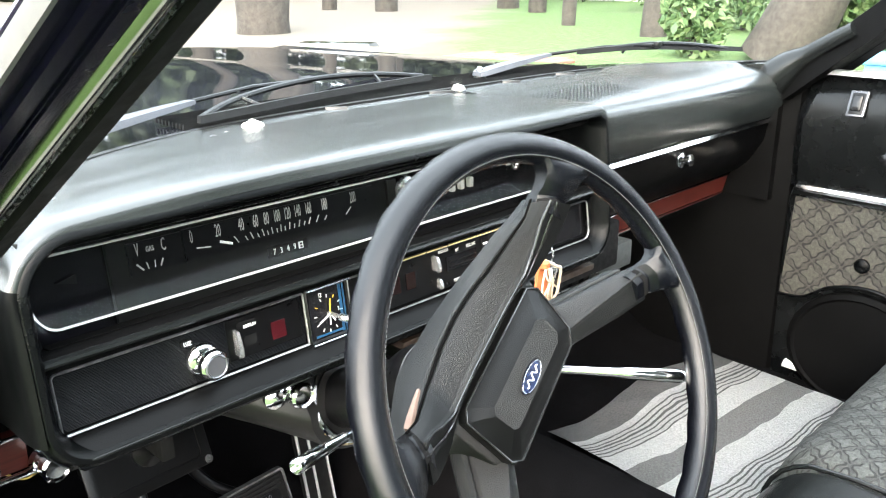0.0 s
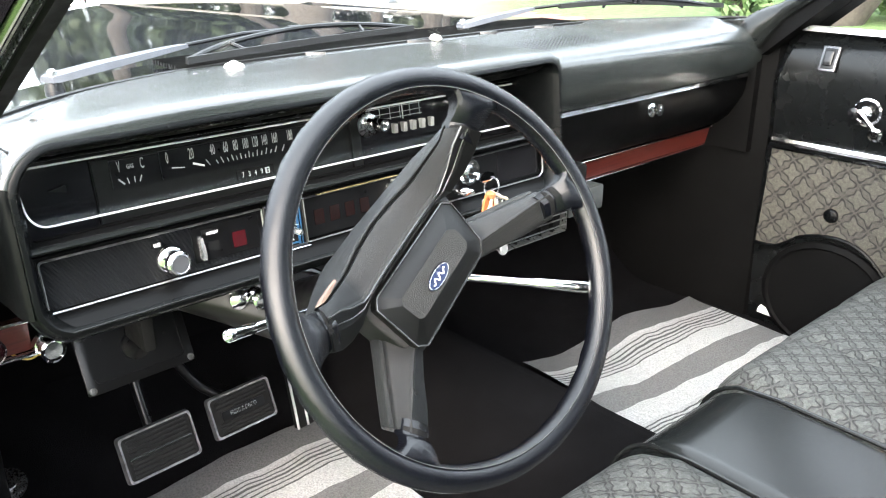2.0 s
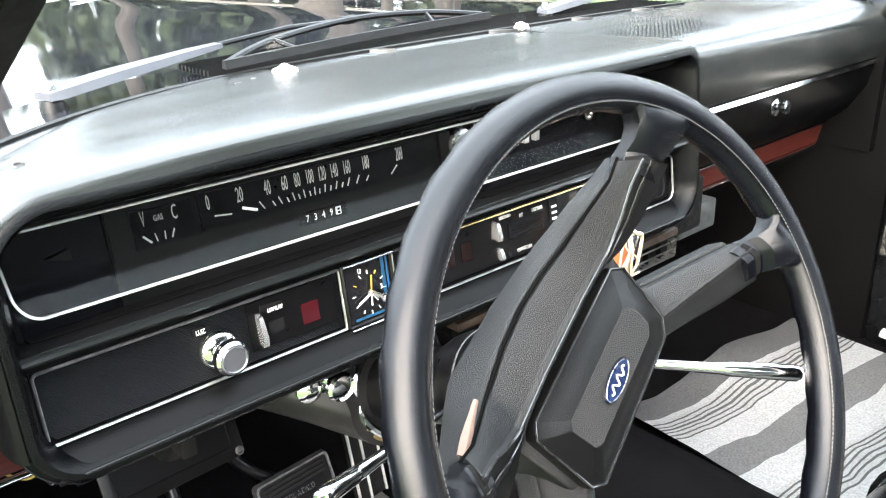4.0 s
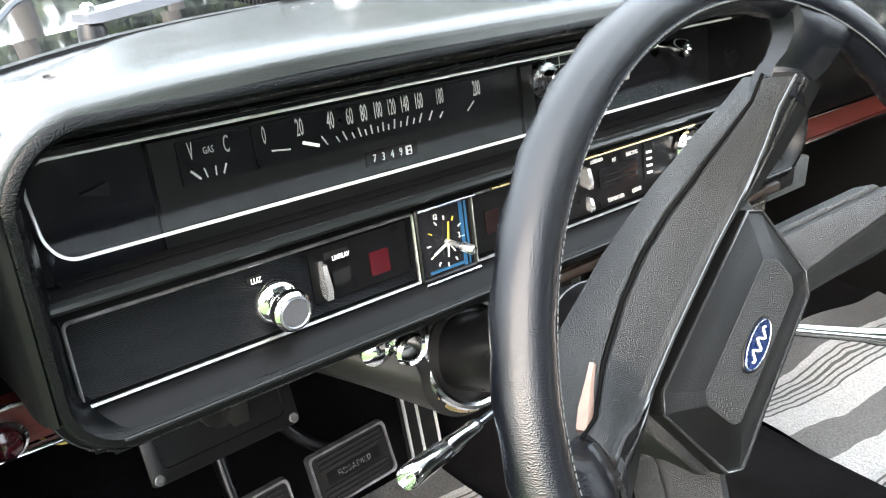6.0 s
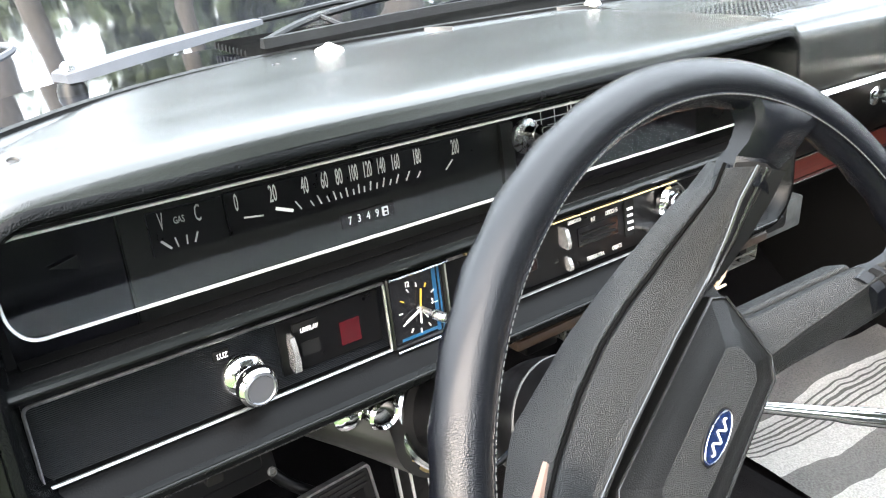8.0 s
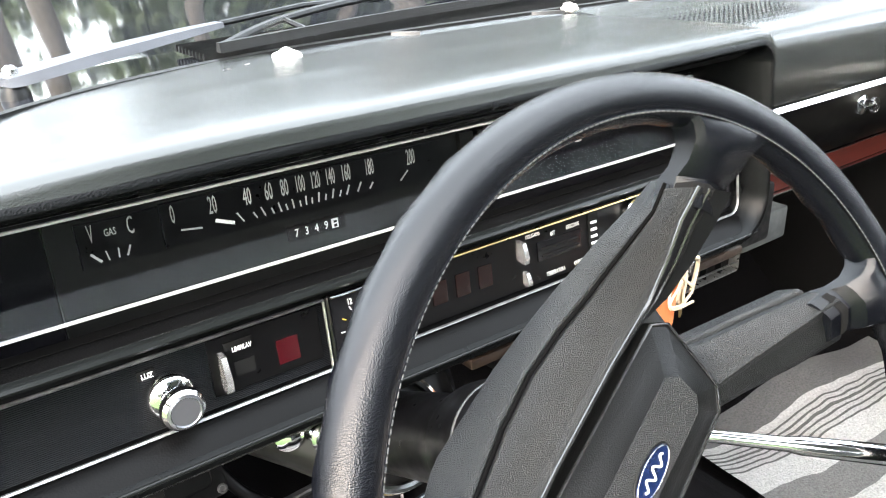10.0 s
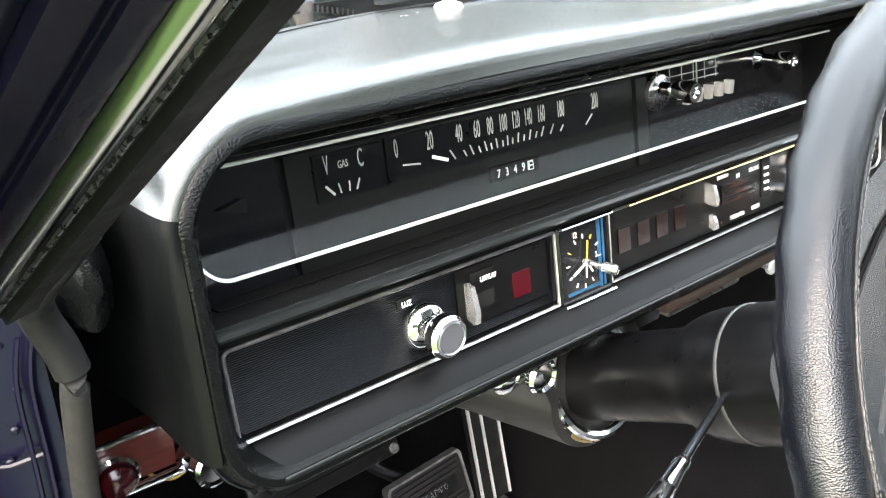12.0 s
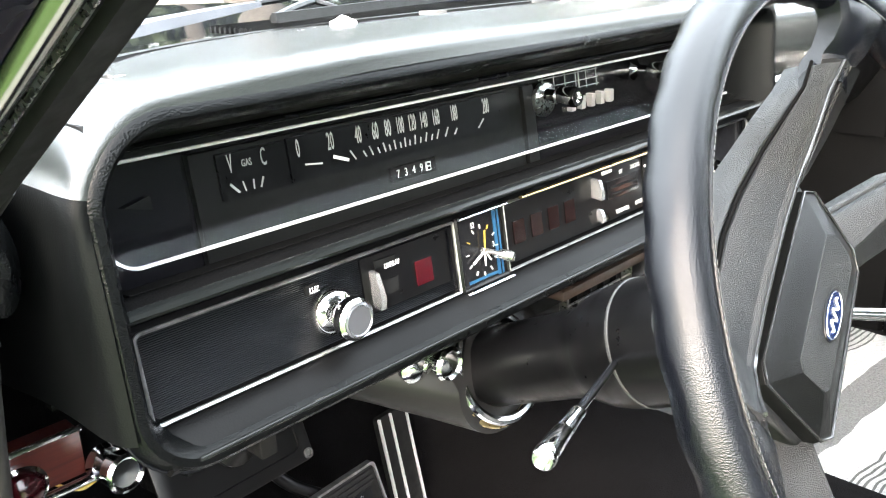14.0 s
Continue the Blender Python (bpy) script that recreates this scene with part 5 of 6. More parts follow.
wpart("badge", prism(OV, 0.0018, LM, 0.0006, 1), BLUE, "oval blue badge with a silver edge", pad)
wpart("badge_edge", tube([LM @ Vector((x * 0.95, y * 0.93, 0.0018)) for x, y in OV], 0.00038, 6, True), STEEL, parent=pad)
wpart("badge_edge", tube([LM @ Vector((x * 1.03, y * 1.05, 0.0006)) for x, y in OV], 0.0007, 6, True), DARK, parent=pad)
wpart("badge_bar", tube([LM @ Vector((0.0115 * f, 0.0028 * math.sin(f * 9.0) * (1 - 0.4 * abs(f)), 0.0020)) for f in [k / 16 for k in range(-16, 17)]], 0.0007, 6), SATIN, "pale wavy stroke", parent=pad)
# bare filler where the shell is torn
wpart("torn_edge", loft([[(x, y + dy, z + dz) for dy, dz in ((-0.004, -0.002), (0.0005, -0.0015), (0.0012, -0.004 - w), (-0.004, -0.006 - w))] for x, y, z, w in ((-0.070, 0.0810, -0.045, 0.0), (-0.084, 0.0840, -0.036, 0.001), (-0.100, 0.0867, -0.025, 0.004), (-0.112, 0.0885, -0.017, 0.004))]), plain("bare_filler", (0.20, 0.13, 0.10), 0.8), "bare torn edge", bar)

# ---- steering column ----
SCUFF = plain("scuffed_edge", (0.035, 0.036, 0.036), 0.4)
column = thing("steering_column", "black steering column with a stalk and a shift lever", "steering column")
AX = Vector((0, math.cos(radians(WT)), -math.sin(radians(WT))))
HB = Vector((0.296, -0.264, 0.8245)) + AX * 0.084
part("collar", lathe([(0.030, -0.012), (0.047, -0.006), (0.049, 0.0), (0.049, 0.006), (0.047, 0.010)], HB, AX, 36), HUB, column)
shroud = part("shroud", lathe([(0.0440, 0.0), (0.0445, 0.012), (0.0446, 0.070), (0.0442, 0.0705), (0.0438, 0.086), (0.0418, 0.098), (0.0385, 0.108), (0.0345, 0.116), (0.0328, 0.128), (0.0322, 0.27)], HB + AX * 0.008, AX, 48), DARK, column, "satin black shroud")
part("shroud_joint", lathe([(0.0440, -0.001), (0.0452, 0), (0.0452, 0.0016), (0.0440, 0.0026)], HB + AX * 0.0765, AX, 48, cap=False), SCUFF, column)
part("collar_ring", lathe([(0.0440, -0.001), (0.0462, 0), (0.0462, 0.004), (0.0440, 0.005)], HB + AX * 0.020, AX, 48, cap=False), GLOSS, column)
RB = HB + AX * 0.225
part("column_ring", tube([RB + (Vector((1, 0, 0)) * math.cos(a) + AX.cross(Vector((1, 0, 0))) * math.sin(a)) * 0.044 for a in [2 * math.pi * k / 40 for k in range(40)]], 0.004, 8, True), CHROME, column, "chrome ring")
part("column_ring", tube([RB + AX * 0.008 + (Vector((1, 0, 0)) * math.cos(a) + AX.cross(Vector((1, 0, 0))) * math.sin(a)) * 0.047 for a in [2 * math.pi * k / 40 for k in range(40)]], 0.003, 8, True), BRASS, column)
# cover under the dash round the column
rings = []
for f, w, dz in ((0.0, 0.055, 0.0), (0.35, 0.085, 0.006), (0.7, 0.13, 0.02), (1.0, 0.19, 0.04)):
    c = RB + AX * (0.012 + 0.10 * f)
    row = []
    for k in range(25):
        a = math.pi + math.pi * k / 24
        row.append((0.296 - 0.02 * f + w * 1.05 * math.cos(a), c.y - 0.02 + 0.05 * f, min(0.755, 0.697 + 0.02 * f + (0.058 + 0.01 * f) * math.sin(a) + dz)))
    row += [(0.296 - 0.02 * f + w * 1.05, c.y + 0.03, 0.757), (0.296 - 0.02 * f - w * 1.05, c.y + 0.03, 0.757)]
    rings.append(row)
part("column_cover", loft(rings), plain("grey_black_cover", (0.007, 0.007, 0.007), 0.4, spec=0.3), column, "rounded cover under the dash")
# two chrome pulls left of the column
part("vent_pull", lathe([(0.013, 0), (0.013, 0.004), (0.006, 0.006), (0.006, 0.012), (0.0135, 0.013), (0.014, 0.018), (0.012, 0.021), (0.010, 0.019), (0.006, 0.021), (0.0001, 0.0205)], (0.236, 0.032, 0.719), (0.02, -1, 0.0), 22), CHROME, column, "chrome pull knob")
part("vent_pull", lathe([(0.012, 0), (0.012, 0.006), (0.008, 0.010), (0.0001, 0.012)], (0.212, 0.030, 0.722), (-0.2, -1, 0.0), 18), CHROME, column)
# turn stalk
sb, st = Vector((0.256, -0.118, 0.757)), Vector((0.091, -0.184, 0.796))
d = st - sb
stalk = part("turn_stalk", tube([sb, sb + d * 0.35, sb + d * 0.62], [0.0026, 0.0027, 0.0028], 14), plain("blued_steel", (0.30, 0.32, 0.36), 0.18, 1.0, 0.05), column, "polished steel stalk with a chrome tip")
L = d.length
part("stalk_tip", lathe([(0.0027, L * 0.600), (0.0043, L * 0.612), (0.0045, L * 0.640), (0.0040, L * 0.655), (0.0050, L * 0.79), (0.0046, L * 0.800), (0.0054, L * 0.815), (0.0061, L * 0.965), (0.0060, L * 0.995), (0.0053, L), (0.0046, L * 0.985), (0.0026, L * 0.955), (0.0001, L * 0.935)], sb, d, 24), CHROME, stalk, "hollow chrome tip")
part("stalk_boot", lathe([(0.009, 0), (0.0085, 0.003), (0.004, 0.005)], sb - d * 0.03, d, 14), BRASS, stalk)
# gear lever on the right
lb, le = Vector((0.335, -0.15, 0.775)), Vector((0.474, -0.275, 0.757))
part("shift_lever", tube([lb, lb.lerp(le, 0.45), lb.lerp(le, 0.66), lb.lerp(le, 0.70), lb.lerp(le, 0.98), le], [0.0035, 0.0042, 0.0048, 0.0060, 0.0068, 0.0050], 14), CHROME, column, "slim chrome shift lever")

# ---- keys ----
keys = thing("key_ring", "bunch of keys with a tan leather strap hanging from the ignition", "keys")
KX, KY, KZ = 0.5635, -0.004, 0.811
part("key", prism([(-0.002, -0.002), (0.002, -0.002), (0.0025, 0.010), (0.011, 0.014), (0.012, 0.026), (0.004, 0.033), (-0.004, 0.033), (-0.012, 0.026), (-0.011, 0.014), (-0.0025, 0.010)], 0.002, pose(KX + 0.001, KY + 0.004, KZ, 180, 0, 0) @ pose(0, 0, 0, 0, 20, 0) @ Matrix.Scale(1.0, 4), 0.0005, 1), CHROME, keys)
RC = Vector((KX, KY - 0.030, KZ - 0.012))
part("ring", tube([RC + Vector((0.004 * math.sin(a), 0.013 * math.cos(a), 0.013 * math.sin(a))) for a in [2 * math.pi * k / 28 for k in range(28)]], 0.0011, 6, True), STEEL, keys)
for k, (rx, rz, l) in enumerate(((8, -30, 0.055), (-6, 15, 0.06), (4, 55, 0.052), (14, 80, 0.05))):
    part("key", prism([(-0.0022, -l), (0.0022, -l + 0.003), (0.0028, -0.022), (0.012, -0.019), (0.013, -0.005), (0.005, 0.002), (-0.005, 0.002), (-0.013, -0.005), (-0.012, -0.019), (-0.0028, -0.022)], 0.0018, pose(RC.x - 0.004 + 0.004 * k, RC.y - 0.004, RC.z - 0.011, 90 + rx, 0, rz), 0.0004, 1), STEEL if k != 1 else BRASS, keys)
part("strap", loft([[(RC.x - 0.012 - 0.010 * f - w, RC.y - 0.008 - 0.004 * f, RC.z - 0.006 - 0.074 * f), (RC.x - 0.012 - 0.010 * f + w, RC.y - 0.010 - 0.004 * f, RC.z - 0.004 - 0.074 * f), (RC.x - 0.012 - 0.010 * f + w, RC.y - 0.006 - 0.004 * f, RC.z - 0.004 - 0.074 * f), (RC.x - 0.012 - 0.010 * f - w, RC.y - 0.004 - 0.004 * f, RC.z - 0.006 - 0.074 * f)] for f, w in ((0, 0.004), (0.15, 0.008), (0.5, 0.0095), (0.9, 0.009), (1, 0.006))]), LEATHER, keys, "tan leather strap")
part("cord", tube(spline([RC + Vector((-0.012, -0.008, -0.004)), RC + Vector((-0.002, -0.014, -0.022)), RC + Vector((-0.006, -0.012, -0.046)), RC + Vector((0.0, -0.010, -0.062))], 5), 0.0022, 6), CREAM, keys)
part("tassel", tube(spline([RC + Vector((-0.010, -0.010, -0.002)), RC + Vector((0.006, -0.014, -0.012)), RC + Vector((0.018, -0.012, -0.020)), RC + Vector((0.012, -0.012, -0.050))], 5), 0.0022, 6), CREAM, keys)
for k in range(4):
    a = k * 1.3
    part("cord", tube(spline([RC + Vector((-0.010, -0.012, -0.004)), RC + Vector((-0.014 + 0.012 * math.sin(a), -0.016, -0.022 - 0.003 * k)), RC + Vector((-0.008 + 0.016 * math.cos(a), -0.016, -0.042 - 0.004 * k)), RC + Vector((-0.004 + 0.006 * k, -0.014, -0.058))], 5), 0.0013, 6), CREAM, keys)
part("knot", lathe([(0.003, 0), (0.007, 0.003), (0.007, 0.008), (0.003, 0.011)], RC + Vector((-0.012, -0.010, -0.012)), (0, 0, 1), 12), LEATHER, keys)

# ---- pedals ----
def pedal(name, label, c, w, h, rx, ry, arm, lettering=None):
    e = thing(name, label, "pedal", group="pedals")
    M = Matrix.Translation(c) @ pose(0, 0, 0, 90 - rx, ry, 4)
    b = prism(rrect(-w / 2, w / 2, -h / 2, h / 2, 0.006, 4), 0.012, M, 0.003, 2)
    p = part("pedal_pad", b, MATTE, e, "ribbed black rubber")
    part("pedal_trim", loft([[M @ Vector((x + o * math.copysign(1, x), y + o * math.copysign(1, y), z)) for o, z in ((-0.0008, 0.0135), (0.0020, 0.0138), (0.0034, 0.004), (0, 0.004))] for x, y in rrect(-w / 2, w / 2, -h / 2, h / 2, 0.006, 4)], True, False, True), WORN, e, "chrome edge")
    for k in range(9):
        y = -h / 2 + h * (k + 1) / 10
        if lettering and abs(y) < 0.008:
            continue
        part("pedal_rib", box(-w / 2 + 0.008, w / 2 - 0.008, y - 0.0012, y + 0.0012, 0.012, 0.0145, m=M), RUBBER, e, smooth=False)
    if not lettering:
        part("pedal_strip", box(-w / 2 + 0.006, w / 2 - 0.006, -0.0008, 0.0008, 0.012, 0.0152, m=M), CHROME, e, smooth=False)
    else:
        write("pedal_lettering", lettering, 0.011, M @ pose(0, 0, 0.0142), STEEL, e, 0.62)
        part("pedal_plate", box(-w * 0.36, w * 0.36, -0.007, 0.007, 0.011, 0.0138, m=M), DARK, e, smooth=False)
    part("pedal_arm", tube(spline([M @ Vector((0, h * 0.2, -0.004))] + arm, 6), 0.0075, 10), DARK, e)
    return e


pedal("clutch_pedal", "black rubber pedal with a chrome edge", (0.158, 0.215, 0.448), 0.104, 0.062, 22, 0, [(0.160, 0.27, 0.52), (0.165, 0.32, 0.66)])
pedal("brake_pedal", "black rubber brake pedal with a chrome edge and lettering", (0.310, 0.262, 0.425), 0.104, 0.060, 22, 0, [(0.262, 0.30, 0.47), (0.235, 0.32, 0.54), (0.235, 0.34, 0.68)], "FREIO A DISCO")
acc = thing("accelerator_pedal", "long black accelerator pedal with chrome stripes", "pedal", group="pedals")
AM = Matrix.Translation((0.462, 0.335, 0.375)) @ pose(0, 0, 0, 90 - 12, 0, 4)
part("pedal_pad", prism(rrect(-0.026, 0.026, -0.075, 0.075, 0.004, 3), 0.010, AM, 0.002), MATTE, acc)
for x in (-0.0245, -0.004, 0.0245):
    part("pedal_stripe", box(x - 0.0016, x + 0.0016, -0.074, 0.074, 0.009, 0.0125, m=AM), SATIN, acc, smooth=False)

# ---- air box under the dash ----
airbox = thing("air_duct_box", "black metal air box with a flanged plate and screws", "air box")
FM = Matrix.Translation((0.131, 0.160, 0.622)) @ pose(0, 0, 0, 68, 0, 2)
part("flange", prism(rrect(-0.070, 0.070, -0.028, 0.055, 0.004, 3), 0.003, FM, 0.001, 1), DARK, airbox)
part("flange_lip", loft([[FM @ Vector((x + o * math.copysign(1, x), y + o * math.copysign(1, y - 0.012), z)) for o, z in ((0, 0.003), (-0.002, 0.0045), (-0.012, 0.0045), (-0.013, 0.001), (0, 0.0))] for x, y in rrect(-0.070, 0.070, -0.028, 0.055, 0.006, 3)], True, False, True), DARK, airbox)
part("duct", loft([[FM @ Vector((x * s, y * s + 0.013, z)) for x, y in rrect(-0.055, 0.055, -0.03, 0.03, 0.01, 3)] for s, z in ((1, 0.001), (0.9, -0.04), (0.75, -0.10))]), MATTE, airbox)
part("duct_nozzle", lathe([(0.018, 0), (0.018, 0.008), (0.010, 0.016), (0.006, 0.022)], FM @ Vector((0.0, 0.016, 0.003)), FM.to_3x3() @ Vector((0, 0, 1)), 16), DARK, airbox)
for x, y in ((-0.064, -0.022), (0.064, -0.022), (-0.064, 0.045), (0.064, 0.045)):
    part("screw", lathe([(0.0046, 0), (0.0046, 0.0022), (0.0030, 0.0026), (0.0024, 0.0012), (0.0001, 0.0012)], FM @ Vector((x, y, 0.0040)), FM.to_3x3() @ Vector((0, 0, 1)), 12), SCREW, airbox)
part("hanger", box(0.10, 0.155, 0.09, 0.12, 0.728, 0.742, 0.002), DARK, airbox)
part("hanger_strap", box(0.12, 0.135, 0.10, 0.16, 0.655, 0.745, 0.002), MATTE, airbox)

# ---- front seat ----
seat = thing("front_seat", "bench seat in grey figured cloth with a black vinyl middle", "seat")


def cushion(x0, x1, zt, yf, r, yb=-0.85, puff=0.02, seams=()):
    """A seat cushion with a rounded front; its origin stays at the world's."""
    rings = []
    nx = 36
    for i in range(nx + 1):
        f = i / nx
        x = x0 + (x1 - x0) * f
        edge = 1 - min(1, min(f, 1 - f) / 0.10)
        pd = puff * (1 - edge ** 2.2)
        for sx in seams:
            pd -= 0.010 * math.exp(-(((x - sx) / 0.010) ** 2))
        inset = 0.014 * edge ** 3
        sec = [(yb, zt + pd - 0.03)]
        sec += [(yf - r - 0.45 * (1 - k / 4) * abs(yb - yf + r) / 0.6, zt + pd - 0.02 * (1 - k / 4) ** 2) for k in range(1, 5)]
        for k in range(1, 9):
            a = radians(90 * k / 8)
            sec.append((yf - r + (r - inset) * math.sin(a), zt - r + (r + pd - inset) * math.cos(a)))
        sec += [(yf - inset, zt - 0.10), (yf - 0.02, zt - 0.16), (yb, zt - 0.16)]
        rings.append([(x, y, z) for y, z in sec])
    return loft(rings)


SZ, SY = 0.505, -0.232
part("passenger_cushion", cushion(0.815, 1.42, SZ, SY, 0.085, seams=(1.005, 1.21)), SEATCLOTH, seat, "grey brocade cushion")
part("driver_cushion", cushion(0.0, 0.600, SZ, SY - 0.02, 0.085, seams=(0.2, 0.40)), SEATCLOTH, seat, "grey brocade cushion")
part("middle_cushion", cushion(0.600, 0.816, SZ - 0.008, SY + 0.004, 0.11, puff=0.016), SMOOTH, seat, "smooth black vinyl middle section")
for x in (0.602, 0.815):
    pts = [(x, -0.80, SZ - 0.004), (x, SY - 0.12, SZ + 0.004)] + [(x, SY - 0.09 + 0.088 * math.sin(radians(a)), SZ - 0.085 + 0.088 * math.cos(radians(a))) for a in range(20, 100, 14)] + [(x, SY - 0.008, SZ - 0.15)]
    part("piping", tube(pts, 0.0035, 8), SMOOTH, seat)
part("seat_base", box(0.02, 1.40, -0.84, SY - 0.05, 0.29, 0.36, 0.01), DARK, seat)
# unseen backrest, added with the roof to shade and close the cabin
part("backrest", box(0.02, 1.40, -1.02, -0.86, 0.40, 0.95, 0.06, 4), SEATCLOTH, seat)

bag = thing("cloth_bundle", "crumpled cream and orange cloth bundle on the seat", "cloth")
part("cloth", lump((1.010, -0.520, 0.560), (0.085, 0.085, 0.050), 7, 0.5), FOAM, bag)
part("fold", lump((0.940, -0.507, 0.540), (0.035, 0.030, 0.018), 9, 0.5), plain("orange_cloth", (0.75, 0.33, 0.08), 0.8), bag, "orange fold")
part("fold", lump((0.825, -0.612, 0.538), (0.10, 0.06, 0.03), 11, 0.5), FOAM, bag)

# ---- passenger door ----
DX = 1.452
door = thing("passenger_door", "closed black passenger door with figured cloth and chrome strips", "car door")
rings = []
for z, x in ((0.285, 1.475), (0.40, 1.468), (0.50, 1.462), (0.68, 1.458), (0.72, 1.453), (0.75, 1.4485), (0.78, 1.446), (0.81, 1.445), (0.84, 1.4455), (0.865, 1.448), (0.885, 1.452), (0.902, 1.458), (0.917, 1.467), (0.93, 1.49)):
    rings.append([(x, 0.035 - 0.012 * (z > 0.7) - 0.03 * max(0, z - 0.85) / 0.08, z), (x, -0.4, z), (x, -1.2, z), (1.56, -1.2, z), (1.56, 0.035, z), (x + 0.025, 0.045 - 0.02 * max(0, z - 0.85) / 0.08, z)])
part("door_shell", loft(rings), DOORV, door, "black vinyl upper")
bm = loft([[(DX + 0.0035, y, z) for y, z in ((0.030, 0.475), (-0.02, 0.482), (-0.07, 0.515), (-0.14, 0.53), (-0.20, 0.515), (-0.25, 0.47), (-0.9, 0.45), (-0.9, 0.688), (0.022, 0.688))],
           [(DX + 0.012, y, z) for y, z in ((0.030, 0.475), (-0.02, 0.482), (-0.07, 0.515), (-0.14, 0.53), (-0.20, 0.515), (-0.25, 0.47), (-0.9, 0.45), (-0.9, 0.688), (0.022, 0.688))]])
part("cloth_panel", bm, DOORCLOTH, door, "taupe brocade panel", smooth=False)
part("chrome_strip", loft([[(DX + a, y, z) for a, z in ((0.002, 0.700), (-0.008, 0.702), (-0.010, 0.708), (-0.007, 0.714), (0.002, 0.716))] for y in (0.020, -0.3, -0.95)]), CHROME, door, "broad chrome strip")
part("chrome_strip", loft([[(DX + a, y, z) for a, z in ((0.004, 0.688), (-0.002, 0.689), (-0.002, 0.6925), (0.004, 0.6935))] for y in (0.022, -0.3, -0.95)]), CHROME, door)
part("panel_edge", tube(spline([(DX + 0.004, 0.032, 0.474), (DX, -0.02, 0.480), (DX - 0.001, -0.07, 0.514), (DX - 0.001, -0.14, 0.529), (DX - 0.001, -0.20, 0.514), (DX, -0.25, 0.468)], 6), 0.004, 8), VINYL, door)
part("speaker_bulge", loft([[(1.470 - t, -0.135 + r * 0.14 * math.cos(a), 0.39 + r * 0.125 * math.sin(a)) for a in [2 * math.pi * k / 28 for k in range(28)]] for r, t in ((1.0, 0.0), (0.98, 0.015), (0.9, 0.022), (0.86, 0.018), (0.5, 0.021), (0.02, 0.021))]), KICK, door, "dark round speaker cover")
part("cloth_button", lathe([(0.015, 0), (0.014, 0.005), (0.008, 0.008), (0.0001, 0.009)], (DX + 0.002, -0.123, 0.573), (-1, 0, 0), 18), VINYL, door)
# window switch
SM = Matrix.Translation((1.449, -0.072, 0.882)) @ pose(0, 0, 0, 90, 0, -90) @ pose(0, 0, 0, -20, 0, 0)
sw = part("window_switch", prism(rrect(-0.0165, 0.0165, -0.025, 0.025, 0.003, 3), 0.005, SM, 0.0015, 2), plain("dull_chrome", (0.10, 0.10, 0.105), 0.30, 0.9, 0.1), door, "chrome-framed rocker switch")
part("switch_rocker", prism(rrect(-0.0122, 0.0122, -0.0202, 0.0202, 0.002, 3), 0.0062, SM, 0.001, 2), DARK, sw)
part("switch_step", prism(rrect(-0.0085, 0.0085, -0.0145, 0.0145, 0.002, 3), 0.0105, SM, 0.002, 2), GLOSS, sw)
# inner handle
hd = part("door_handle", lathe([(0.028, 0), (0.027, 0.004), (0.024, 0.006), (0.020, 0.002), (0.014, 0.001), (0.012, 0.012), (0.008, 0.015), (0.0001, 0.016)], (1.449, -0.160, 0.792), (-1, 0, 0), 28), CHROME, door, "round chrome handle escutcheon")
part("handle_lever", tube([(1.430, -0.150, 0.795), (1.424, -0.170, 0.780), (1.424, -0.190, 0.760)], [0.006, 0.0045, 0.006], 10), CHROME, hd)
part("handle_knob", lathe([(0.006, 0), (0.012, 0.003), (0.013, 0.010), (0.008, 0.014)], (1.430, -0.190, 0.757), (-1, 0, 0), 16), CHROME, hd)
part("lock_boss", lathe([(0.010, 0), (0.011, 0.008), (0.006, 0.011)], (1.440, -0.140, 0.789), (-1, 0, 0), 14), GLOSS, hd)
part("window_rail", loft([[(1.462 + a, y, 0.930 + b) for a, b in ((0, 0), (0.004, 0.008), (0.014, 0.010), (0.03, 0.0))] for y in (0.03, -0.4, -1.2)]), SATIN, door)

